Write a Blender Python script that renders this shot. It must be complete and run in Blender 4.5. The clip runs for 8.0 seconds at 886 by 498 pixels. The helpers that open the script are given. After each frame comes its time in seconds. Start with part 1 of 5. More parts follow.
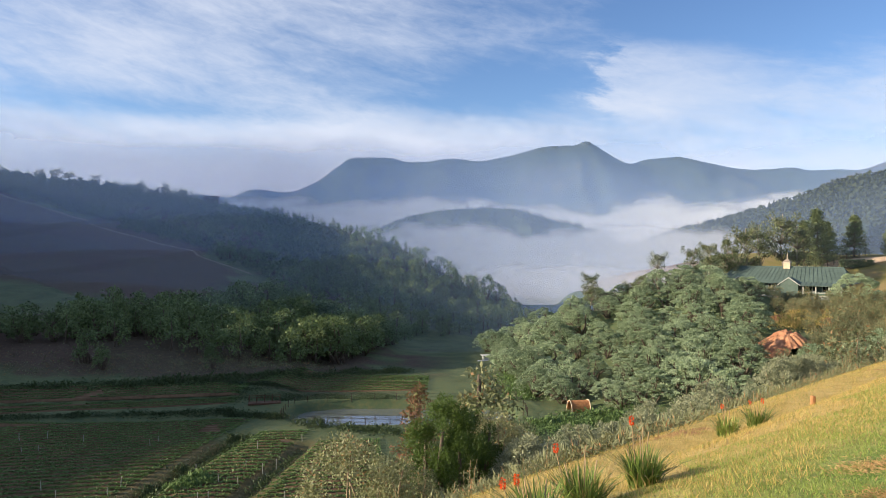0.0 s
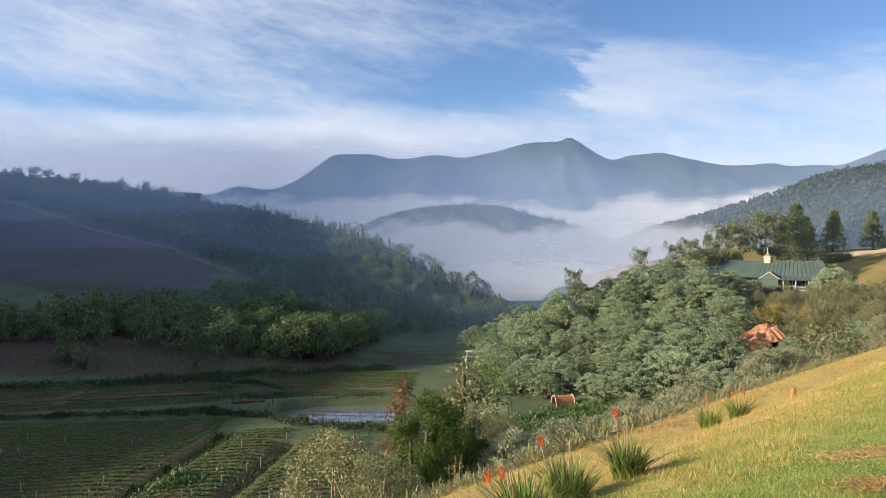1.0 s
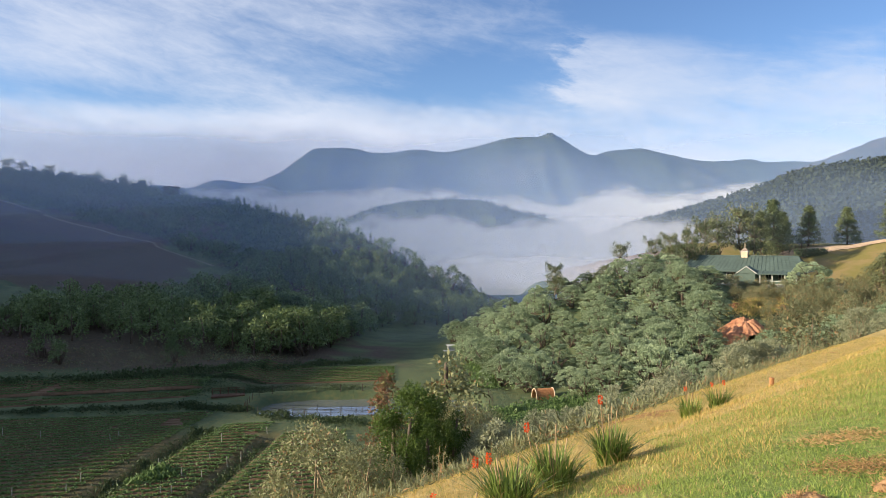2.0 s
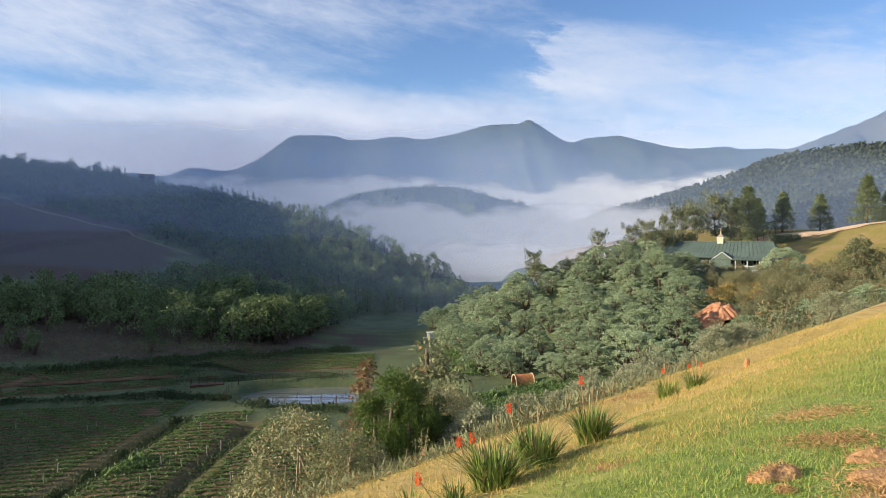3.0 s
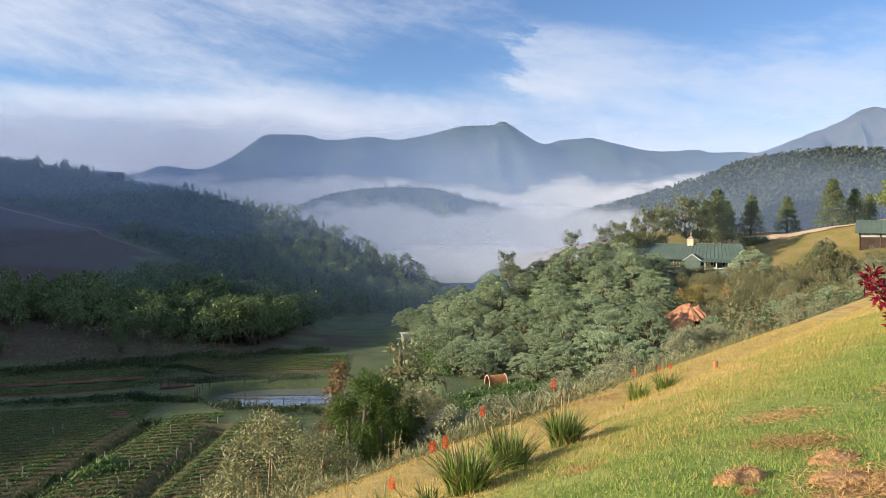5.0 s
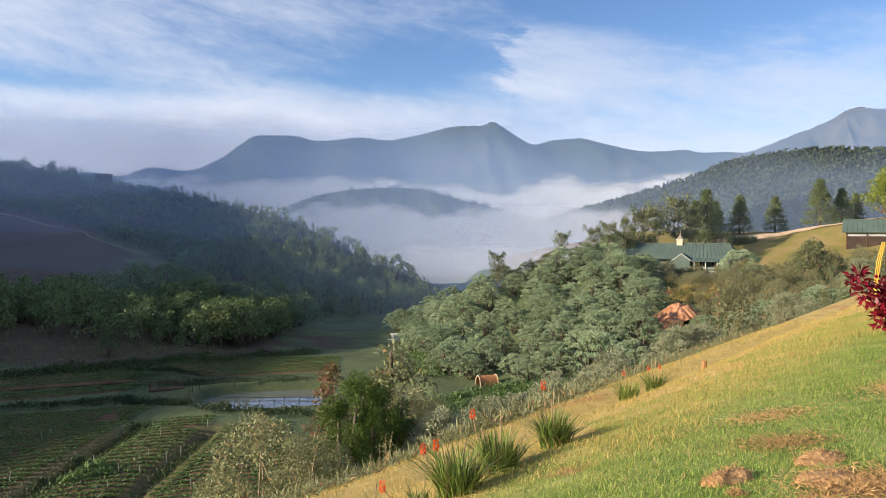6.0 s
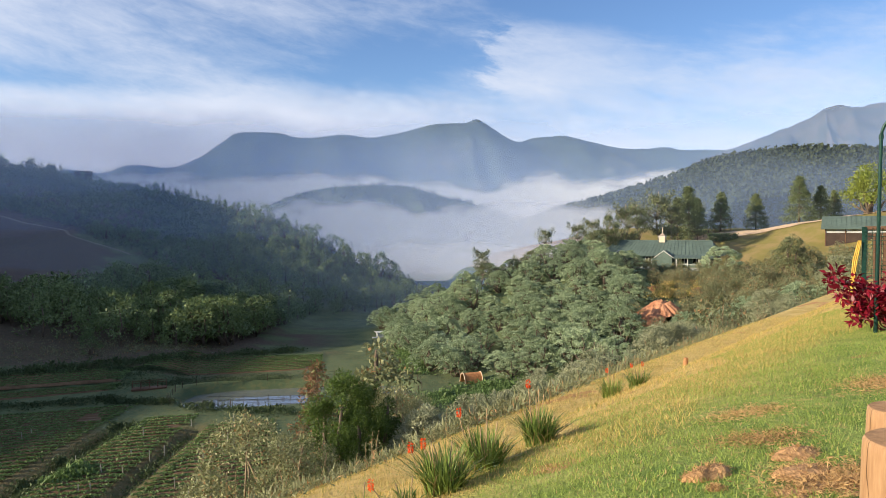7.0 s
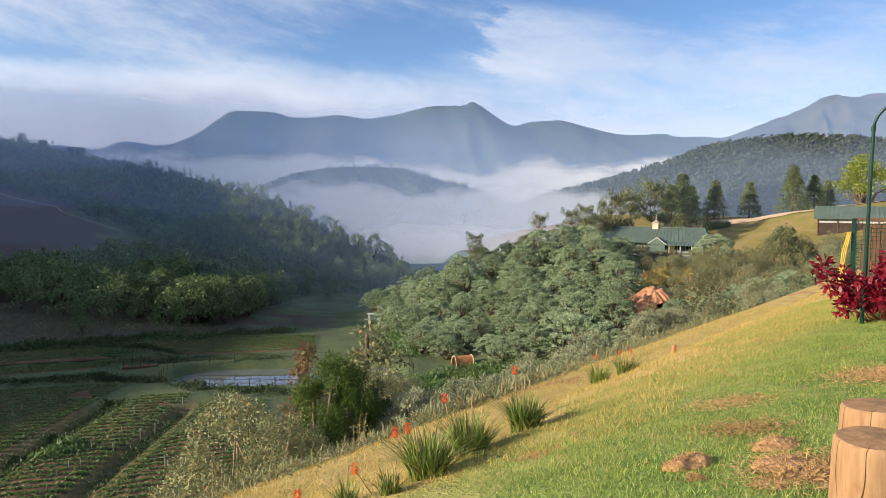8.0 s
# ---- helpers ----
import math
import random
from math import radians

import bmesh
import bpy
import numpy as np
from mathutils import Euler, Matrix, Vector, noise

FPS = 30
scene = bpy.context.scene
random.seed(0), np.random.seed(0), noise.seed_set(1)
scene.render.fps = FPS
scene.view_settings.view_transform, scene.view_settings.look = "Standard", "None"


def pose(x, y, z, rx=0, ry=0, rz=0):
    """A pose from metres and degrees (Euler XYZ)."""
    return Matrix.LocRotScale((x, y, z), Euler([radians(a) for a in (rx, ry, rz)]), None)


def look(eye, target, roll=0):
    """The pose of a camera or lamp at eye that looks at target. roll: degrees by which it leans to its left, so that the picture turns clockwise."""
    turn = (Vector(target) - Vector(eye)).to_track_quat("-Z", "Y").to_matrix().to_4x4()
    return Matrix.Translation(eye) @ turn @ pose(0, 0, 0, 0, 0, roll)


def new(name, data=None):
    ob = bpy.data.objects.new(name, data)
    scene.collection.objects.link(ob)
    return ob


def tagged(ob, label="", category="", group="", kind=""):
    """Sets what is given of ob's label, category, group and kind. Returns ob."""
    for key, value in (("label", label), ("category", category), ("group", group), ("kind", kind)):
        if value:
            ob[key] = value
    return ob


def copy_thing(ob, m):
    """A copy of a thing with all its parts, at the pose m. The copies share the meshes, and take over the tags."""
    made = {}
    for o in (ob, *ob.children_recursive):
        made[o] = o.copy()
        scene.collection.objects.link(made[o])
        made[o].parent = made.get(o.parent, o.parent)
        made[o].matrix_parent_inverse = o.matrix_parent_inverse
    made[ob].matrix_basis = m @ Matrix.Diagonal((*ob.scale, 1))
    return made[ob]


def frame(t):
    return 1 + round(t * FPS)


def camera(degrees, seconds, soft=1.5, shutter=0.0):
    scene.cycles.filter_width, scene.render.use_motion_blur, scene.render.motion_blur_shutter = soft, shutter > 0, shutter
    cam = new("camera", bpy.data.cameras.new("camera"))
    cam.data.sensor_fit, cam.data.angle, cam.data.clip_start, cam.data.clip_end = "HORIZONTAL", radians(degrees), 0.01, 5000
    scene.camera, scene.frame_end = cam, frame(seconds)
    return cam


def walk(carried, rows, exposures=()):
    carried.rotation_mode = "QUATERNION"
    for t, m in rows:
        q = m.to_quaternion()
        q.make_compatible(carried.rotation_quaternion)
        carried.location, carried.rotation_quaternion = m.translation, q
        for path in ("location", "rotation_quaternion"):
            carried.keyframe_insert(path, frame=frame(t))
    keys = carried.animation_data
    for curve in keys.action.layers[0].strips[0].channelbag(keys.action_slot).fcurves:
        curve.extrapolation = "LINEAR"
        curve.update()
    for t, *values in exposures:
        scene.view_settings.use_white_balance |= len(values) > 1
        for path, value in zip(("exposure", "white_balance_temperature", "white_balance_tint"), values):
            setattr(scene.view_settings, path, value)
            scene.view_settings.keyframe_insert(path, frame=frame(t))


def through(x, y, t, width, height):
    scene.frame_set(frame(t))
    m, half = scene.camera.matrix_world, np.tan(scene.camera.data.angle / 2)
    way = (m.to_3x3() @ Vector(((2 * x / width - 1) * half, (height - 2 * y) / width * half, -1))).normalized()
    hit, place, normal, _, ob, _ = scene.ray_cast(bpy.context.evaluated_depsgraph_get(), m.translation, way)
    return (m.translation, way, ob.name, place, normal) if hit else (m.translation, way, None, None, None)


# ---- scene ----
cam = camera(65.0, 8.0, soft=0.6)
PATH = [
    (0, (-0.02, -0.058, -0.026), (-0.02, 1.942, -0.026), 0.0),
    (0.5, (-0.023, -0.051, -0.039), (-0.004, 1.949, -0.043), -0.1),
    (1, (-0.02, -0.037, -0.055), (0.026, 1.963, -0.065), -0.3),
    (1.5, (-0.049, -0.04, -0.083), (0.022, 1.959, -0.098), -0.2),
    (3, (-0.12, -0.083, -0.167), (0.04, 1.909, -0.229), -0.4),
    (3.5, (-0.131, -0.104, -0.154), (0.05, 1.886, -0.229), -0.4),
    (4, (-0.136, -0.118, -0.13), (0.071, 1.87, -0.2), -0.2),
    (4.5, (-0.133, -0.124, -0.124), (0.091, 1.862, -0.188), -0.1),
    (6, (-0.121, -0.144, -0.097), (0.141, 1.838, -0.156), -0.3),
    (6.5, (-0.135, -0.193, -0.072), (0.152, 1.786, -0.134), -0.5),
    (7, (-0.156, -0.235, -0.053), (0.151, 1.74, -0.12), -0.4),
    (7.5, (-0.132, -0.227, -0.043), (0.188, 1.746, -0.121), 0.0),
    (8, (-0.097, -0.224, -0.028), (0.227, 1.746, -0.144), 0.6),
]
walk(cam, [(t, look(eye, to, roll)) for t, eye, to, roll in PATH], [(0.0, 0.68), (8.0, 0.68)])

# ---- light ----
SUN_AZ, SUN_EL = -100.0, 17.0      # degrees from straight ahead (negative: left), and above the horizon
to_sun = Vector((math.sin(radians(SUN_AZ)) * math.cos(radians(SUN_EL)), math.cos(radians(SUN_AZ)) * math.cos(radians(SUN_EL)), math.sin(radians(SUN_EL))))
sun = new("sun", bpy.data.lights.new("sun", "SUN"))
sun.data.energy, sun.data.angle, sun.data.color = 5.0, radians(0.6), (1.0, 0.84, 0.62)
sun.matrix_world = look(to_sun * 300, (0, 0, 0))


class Nodes:
    """Short hand for node trees."""

    def __init__(self, tree):
        self.tree = tree

    def add(self, kind, _set=(), **sockets):
        n = self.tree.nodes.new(kind)
        kinds = dict(_set)
        if "operation" in kinds:
            n.operation = kinds["operation"]
        if "use_clamp" in kinds:
            n.use_clamp = kinds["use_clamp"]
        if "data_type" in kinds:
            n.data_type = kinds["data_type"]
        if "interpolation_type" in kinds:
            n.interpolation_type = kinds["interpolation_type"]
        for k, v in sockets.items():
            self.plug(n.inputs[int(k[1:])] if k[0] == "i" and k[1:].isdigit() else n.inputs[k.replace("_", " ")], v)
        return n

    def plug(self, sock, v):
        if hasattr(v, "is_output"):
            self.tree.links.new(v, sock)
        elif hasattr(v, "outputs"):
            self.tree.links.new(v.outputs[0], sock)
        else:
            if isinstance(v, tuple) and len(v) == 3 and sock.type == "RGBA":
                v = (*v, 1)
            sock.default_value = v

    def math(self, op, a, b=0.0, c=0.0, clamp=False):
        return self.add("ShaderNodeMath", {"operation": op, "use_clamp": clamp}, i0=a, i1=b, i2=c).outputs[0]

    def vmath(self, op, a, b=(0, 0, 0)):
        n = self.add("ShaderNodeVectorMath", {"operation": op}, i0=a, i1=b)
        return n.outputs[1] if op in ("LENGTH", "DISTANCE", "DOT_PRODUCT") else n.outputs[0]

    def mix(self, f, a, b):
        return self.add("ShaderNodeMix", {"data_type": "RGBA"}, i0=f, i6=a, i7=b).outputs[2]

    def noise(self, vec, scale, detail=4.0, rough=0.55, dist=0.0):
        return self.add("ShaderNodeTexNoise", {}, Vector=vec, Scale=scale, Detail=detail, Roughness=rough, Distortion=dist).outputs[0]

    def ramp(self, f, lo, hi, a=0.0, b=1.0):
        n = self.add("ShaderNodeMapRange", {"interpolation_type": "SMOOTHSTEP"}, i0=f, i1=lo, i2=hi, i3=a, i4=b)
        return n.outputs[0]

    def combine(self, x, y, z):
        return self.add("ShaderNodeCombineXYZ", {}, i0=x, i1=y, i2=z).outputs[0]

    def split(self, v):
        return self.add("ShaderNodeSeparateXYZ", {}, i0=v).outputs


world = bpy.data.worlds.new("sky")
scene.world = world
world.use_nodes = True
world.node_tree.nodes.clear()
W = Nodes(world.node_tree)
sky = W.add("ShaderNodeTexSky")
sky.sky_type, sky.sun_disc, sky.sun_elevation, sky.sun_rotation = "NISHITA", False, radians(SUN_EL), radians(SUN_AZ)
sky.altitude, sky.air_density, sky.dust_density, sky.ozone_density = 1800.0, 1.0, 1.2, 2.0
way = W.add("ShaderNodeTexCoord").outputs["Generated"]
wx, wy, wz = W.split(way)
az = W.math("ARCTAN2", wx, wy)
el = W.math("ARCSINE", wz)
# high thin cloud, drawn out along shallow streaks that fall to the right
lean = W.math("ADD", el, W.math("MULTIPLY", az, 0.16))
streak = W.combine(W.math("MULTIPLY", az, 1.6), W.math("MULTIPLY", lean, 9.0), 0.0)
n1 = W.noise(streak, 1.3, 6.0, 0.58, 0.6)
n2 = W.noise(W.combine(W.math("MULTIPLY", az, 5.0), W.math("MULTIPLY", lean, 16.0), 3.0), 2.2, 6.0, 0.62, 0.4)


def blob(a, e, ra, re):
    """A soft mass round a heading and height (degrees)."""
    u = W.math("DIVIDE", W.math("SUBTRACT", az, radians(a)), radians(ra))
    v = W.math("DIVIDE", W.math("SUBTRACT", el, radians(e)), radians(re))
    return W.math("EXPONENT", W.math("MULTIPLY", W.math("ADD", W.math("MULTIPLY", u, u), W.math("MULTIPLY", v, v)), -1.0))


n3 = W.noise(W.combine(W.math("MULTIPLY", az, 14.0), W.math("MULTIPLY", lean, 34.0), 7.0), 2.0, 4.0, 0.6, 0.8)
cover = W.math("ADD", W.math("ADD", W.math("MULTIPLY", n1, 0.62), W.math("MULTIPLY", n2, 0.50)), W.math("MULTIPLY", W.math("SUBTRACT", n3, 0.5), 0.22))
for a, e, ra, re, amount in ((5.0, 13.0, 8.0, 2.6, -0.40), (31, 20.0, 13, 4.6, -1.0), (20, 17.6, 6, 1.6, -0.24), (5, 19.0, 8, 2.0, -0.14), (-26, 10.6, 11, 0.8, -0.24), (20, 12.5, 7, 3.0, 0.10), (31, 10.5, 12, 3, 0.04), (-4, 9.4, 18, 1.6, 0.26), (-26, 14.0, 12, 2.4, 0.20), (-12, 19, 16, 3.0, 0.12), (-14, 4.0, 26, 4.4, 0.30), (0, 3.0, 90, 4.8, 0.36)):
    cover = W.math("ADD", cover, W.math("MULTIPLY", blob(a, e, ra, re), amount))
# the towering edge of the bright cloud mass
front = W.math("ADD", az, W.math("ADD", W.math("MULTIPLY", W.math("SUBTRACT", n2, 0.5), 0.16), W.math("MULTIPLY", W.math("SUBTRACT", n3, 0.5), 0.05)))
tower = W.math("MULTIPLY", W.ramp(front, radians(12.0), radians(14.2)), W.math("MULTIPLY", W.ramp(front, radians(27), radians(14.5)), W.math("MULTIPLY", W.ramp(el, radians(9.0), radians(12.0)), W.ramp(W.math("ADD", el, W.math("MULTIPLY", W.math("SUBTRACT", n2, 0.5), 0.06)), radians(17.0), radians(14.8)))))
cover = W.math("ADD", cover, W.math("MULTIPLY", tower, 0.26))
cloud = W.ramp(cover, 0.26, 1.06)
hue = W.add("ShaderNodeHueSaturation", {}, Hue=0.508, Saturation=1.12, Value=1.0, Color=sky)
sky_bg = W.add("ShaderNodeBackground", {}, Color=hue, Strength=0.115)
tone = W.mix(W.ramp(el, radians(11), radians(5)), (0.80, 0.86, 1.0), (1.16, 1.12, 1.20))
cloud_bg = W.add("ShaderNodeBackground", {}, Color=tone, Strength=0.60)
both = W.add("ShaderNodeMixShader", {}, i0=W.math("MULTIPLY", cloud, 0.90), i1=sky_bg.outputs[0], i2=cloud_bg.outputs[0])
W.add("ShaderNodeOutputWorld", {}, Surface=both.outputs[0])

# ---- shape of the land ----
rng = np.random.default_rng(7)


def fract(x, y, scale, octaves=4, seed=0.0):
    """Smooth value noise on arrays, about -1 to 1."""
    out, amp, tot = np.zeros_like(x, dtype=float), 1.0, 0.0
    for o in range(octaves):
        u, v = x / scale + 17.3 * o + seed, y / scale - 9.1 * o + seed * 1.7
        iu, iv = np.floor(u), np.floor(v)
        fu, fv = u - iu, v - iv
        fu, fv = fu * fu * (3 - 2 * fu), fv * fv * (3 - 2 * fv)

        def h(a, b):
            s = np.sin(a * 127.1 + b * 311.7) * 43758.5453
            return (s - np.floor(s)) * 2 - 1
        out += amp * ((h(iu, iv) * (1 - fu) + h(iu + 1, iv) * fu) * (1 - fv) + (h(iu, iv + 1) * (1 - fu) + h(iu + 1, iv + 1) * fu) * fv)
        tot += amp
        amp, scale = amp * 0.5, scale * 0.5
    return out / tot


def step(x, a, b):
    t = np.clip((x - a) / (b - a), 0, 1)
    return t * t * (3 - 2 * t)


def near_line(x, y, pts):
    """Distance to a line of (x, y, z) points, the line's height there, and the side (positive: right of its course)."""
    best = np.full(np.shape(x), 1e9)
    zz, side = np.zeros(np.shape(x)), np.zeros(np.shape(x))
    for (ax, ay, a_z), (bx, by, b_z) in zip(pts, pts[1:]):
        dx, dy = bx - ax, by - ay
        t = np.clip(((x - ax) * dx + (y - ay) * dy) / (dx * dx + dy * dy), 0, 1)
        ex, ey = x - ax - t * dx, y - ay - t * dy
        d = np.hypot(ex, ey)
        closer = d < best
        best = np.where(closer, d, best)
        zz = np.where(closer, a_z + t * (b_z - a_z), zz)
        side = np.where(closer, np.sign(dy * ex - dx * ey), side)
    return best, zz, side


def slope_between(x, y, foot, crest, over):
    """A hillside that rises from its foot to its crest; over: how it goes on behind the crest."""
    df, zf, sf = near_line(x, y, foot)
    dc, zc, sc = near_line(x, y, crest)
    rise = zf + (zc - zf) * (df / (df + dc + 1e-6))
    up = np.where(sc > 0, over(dc, zc), rise)
    return np.where(sf > 0, up, zf - 0.4 * df)


LEFT_FOOT = [(30, 198, -24), (-6, 160, -21), (-15, 101, -18), (-31, 89, -17.6), (-50, 79, -17.5), (-78, 40, -17), (-95, -20, -14), (-100, -200, -10)]
# Points from the seventh on are out of view, raised to shade the valley.
LEFT_CREST = [(34, 203, -24), (13, 208, -14), (-12, 225, -4.5), (-45, 245, 8), (-97, 270, 20), (-191, 300, 32), (-222, 262, 60), (-232, 220, 71), (-236, 160, 61), (-238, 90, 56), (-240, 50, 52), (-240, 20, 48), (-238, -200, 46)]
RIGHT_FOOT = [(95, 30, -1), (65, 48, -8.5), (40, 60, -13), (24, 68, -16), (15, 80, -18), (8.5, 96, -19), (7.5, 120, -20.5), (8, 150, -22), (20, 262, -26.5)]
RIGHT_CREST = [(115, 62, 0), (86, 84, -4.5), (62, 104, -8.6), (54, 107, -8.4), (46, 108, -7.2), (38, 111, -6.8), (28, 110, -9.5), (18, 113, -13.5), (14, 150, -19.5), (24, 260, -26)]


def land(x, y):
    """Height of the ground, in metres from the eye's height."""
    x, y = np.asarray(x, float), np.asarray(y, float)
    r = np.hypot(x, y)
    # our own bank: level by the fence, then falling away
    s = -0.645 * (x + 1.1) + 0.766 * (y - 9.0)
    a = 0.766 * (x + 1.1) + 0.645 * (y - 9.0)
    q = s + 5.6
    bank = -1.62 - 0.37 * (np.sqrt(q * q + 2.2) + q) / 2 - 0.36 * (np.sqrt((s - 1.2) ** 2 + 0.8) + s - 1.2) / 2 + 0.012 * (a + 0.6)
    bank = bank - 0.30 * np.exp(-((s + 1.2) / 0.8) ** 2)
    bank = np.maximum(bank, -40) + 0.05 * fract(x, y, 2.6, 3, 4.0) * step(r, 1.0, 6.0) + 0.5 * fract(x, y, 9, 3, 2.0) * step(s, 1.0, 8.0)
    floor = -18 - 6 * step(y, 85, 210) - 20 * step(y, 240, 700) + 0.15 * fract(x, y, 14, 2, 1.0)
    left = slope_between(x, y, LEFT_FOOT, LEFT_CREST, lambda d, z: z - 0.30 * d)
    from_foot = near_line(x, y, LEFT_FOOT)[0]
    left = left + 1.6 * fract(x, y, 38, 4, 8.0) * step(from_foot, 4, 40) + 3.2 * step(from_foot, 0, 26) * step(from_foot, 130, 50) * step(x, 8, -12)
    right = slope_between(x, y, RIGHT_FOOT, RIGHT_CREST, lambda d, z: z + step(x, 42, 60) * np.minimum(0.17 * step(d, 9, 42) * d, 7.4) - 0.22 * np.maximum(d - 20 - 42 * step(x, 42, 60), 0))
    right = right + 0.9 * fract(x, y, 17, 3, 5.0) * step(near_line(x, y, RIGHT_FOOT)[0], 2, 12)
    k = 0.9
    z = np.logaddexp(np.logaddexp(bank / k, floor / k), np.logaddexp(left / k, right / k)) * k
    near = step(s, 3.0, 0.0)
    z = bank * near + z * (1 - near)
    # terraces at the foot of the shaded hillside
    for y0, drop in ((70.5, 0.35), (77.5, 0.6)):
        line = y - y0 - 0.30 * (x + 40)
        z = z + drop * step(line, -0.5, 0.6) * step(x, -17.0, -22.0) * step(y, 110, 95)
    # pond basin with a low bank round it
    u, v = np.abs((x + 4.2) / 11.8), np.abs((y - 76.2) / 4.4)
    q = (u ** 3.5 + v ** 3.5) ** (1 / 3.5)
    z = z + 0.5 * np.exp(-((q - 1.22) / 0.16) ** 2) * step(y, 76.5, 79.5) - 1.5 * step(q, 1.1, 0.88)
    # ditches between the fields
    for x0, y0, x1, y1 in ((-22.6, 46, -19.0, 68), (-15.2, 46, -12.6, 64)):
        d = np.abs(x - x0 - (y - y0) * (x1 - x0) / (y1 - y0))
        z = z - 0.5 * np.exp(-(d / 0.7) ** 2) * step(y, y1 + 1, y1 - 1) * step(y, 40, 44)
    return z


def land_at(x, y):
    return float(land(np.array([x]), np.array([y]))[0])


# ---- materials ----
MATS = {}


def material(name, build):
    if name not in MATS:
        m = bpy.data.materials.new(name)
        m.use_nodes = True
        m.node_tree.nodes.clear()
        N = Nodes(m.node_tree)
        surf = build(N)
        out = N.add("ShaderNodeOutputMaterial")
        N.plug(out.inputs["Surface"], surf)
        MATS[name] = m
    return MATS[name]


def principled(N, color, rough=0.8, bump=None, dist=0.02, **more):
    n = N.add("ShaderNodeBsdfPrincipled", {}, Base_Color=color, Roughness=rough, **more)
    n.inputs["Specular IOR Level"].default_value = 0.25
    if bump is not None:
        b = N.add("ShaderNodeBump", {}, Strength=0.7, Distance=dist, Height=bump)
        N.plug(n.inputs["Normal"], b.outputs[0])
    return n.outputs[0]


def plain(name, color, rough=0.7, metal=0.0, scale=20.0, vary=0.25, bump=0.004):
    """A painted, wooden or metal surface with grain at two scales."""
    def build(N):
        p = N.add("ShaderNodeTexCoord").outputs["Object"]
        a, b = N.noise(p, scale, 4), N.noise(p, scale * 0.13, 3)
        f = N.math("ADD", N.math("MULTIPLY", a, 0.5), N.math("MULTIPLY", b, 0.5))
        c = N.mix(N.ramp(f, 0.3, 0.7), tuple(v * (1 - vary) for v in color), tuple(min(1, v * (1 + vary)) for v in color))
        return principled(N, c, rough, a, bump, Metallic=metal)
    return material(name, build)


def leafy(name, dark, light, gloss=0.5, through=0.25, patch=0.0, patch_color=(0.3, 0.3, 0.2)):
    """Leaves: each leaf its own shade, each plant its own cast, some light let through."""
    def build(N):
        geo = N.add("ShaderNodeNewGeometry")
        info = N.add("ShaderNodeObjectInfo")
        f = N.math("ADD", N.math("MULTIPLY", geo.outputs["Random Per Island"], 0.65), N.math("MULTIPLY", info.outputs["Random"], 0.35))
        c = N.mix(f, dark, light)
        if patch:
            c = N.mix(N.math("LESS_THAN", geo.outputs["Random Per Island"], patch), c, patch_color)
        p = N.add("ShaderNodeBsdfPrincipled", {}, Base_Color=c, Roughness=gloss)
        p.inputs["Specular IOR Level"].default_value = 0.3
        t = N.add("ShaderNodeBsdfTranslucent", {}, Color=c)
        return N.add("ShaderNodeMixShader", {}, i0=through, i1=p.outputs[0], i2=t.outputs[0]).outputs[0]
    return material(name, build)


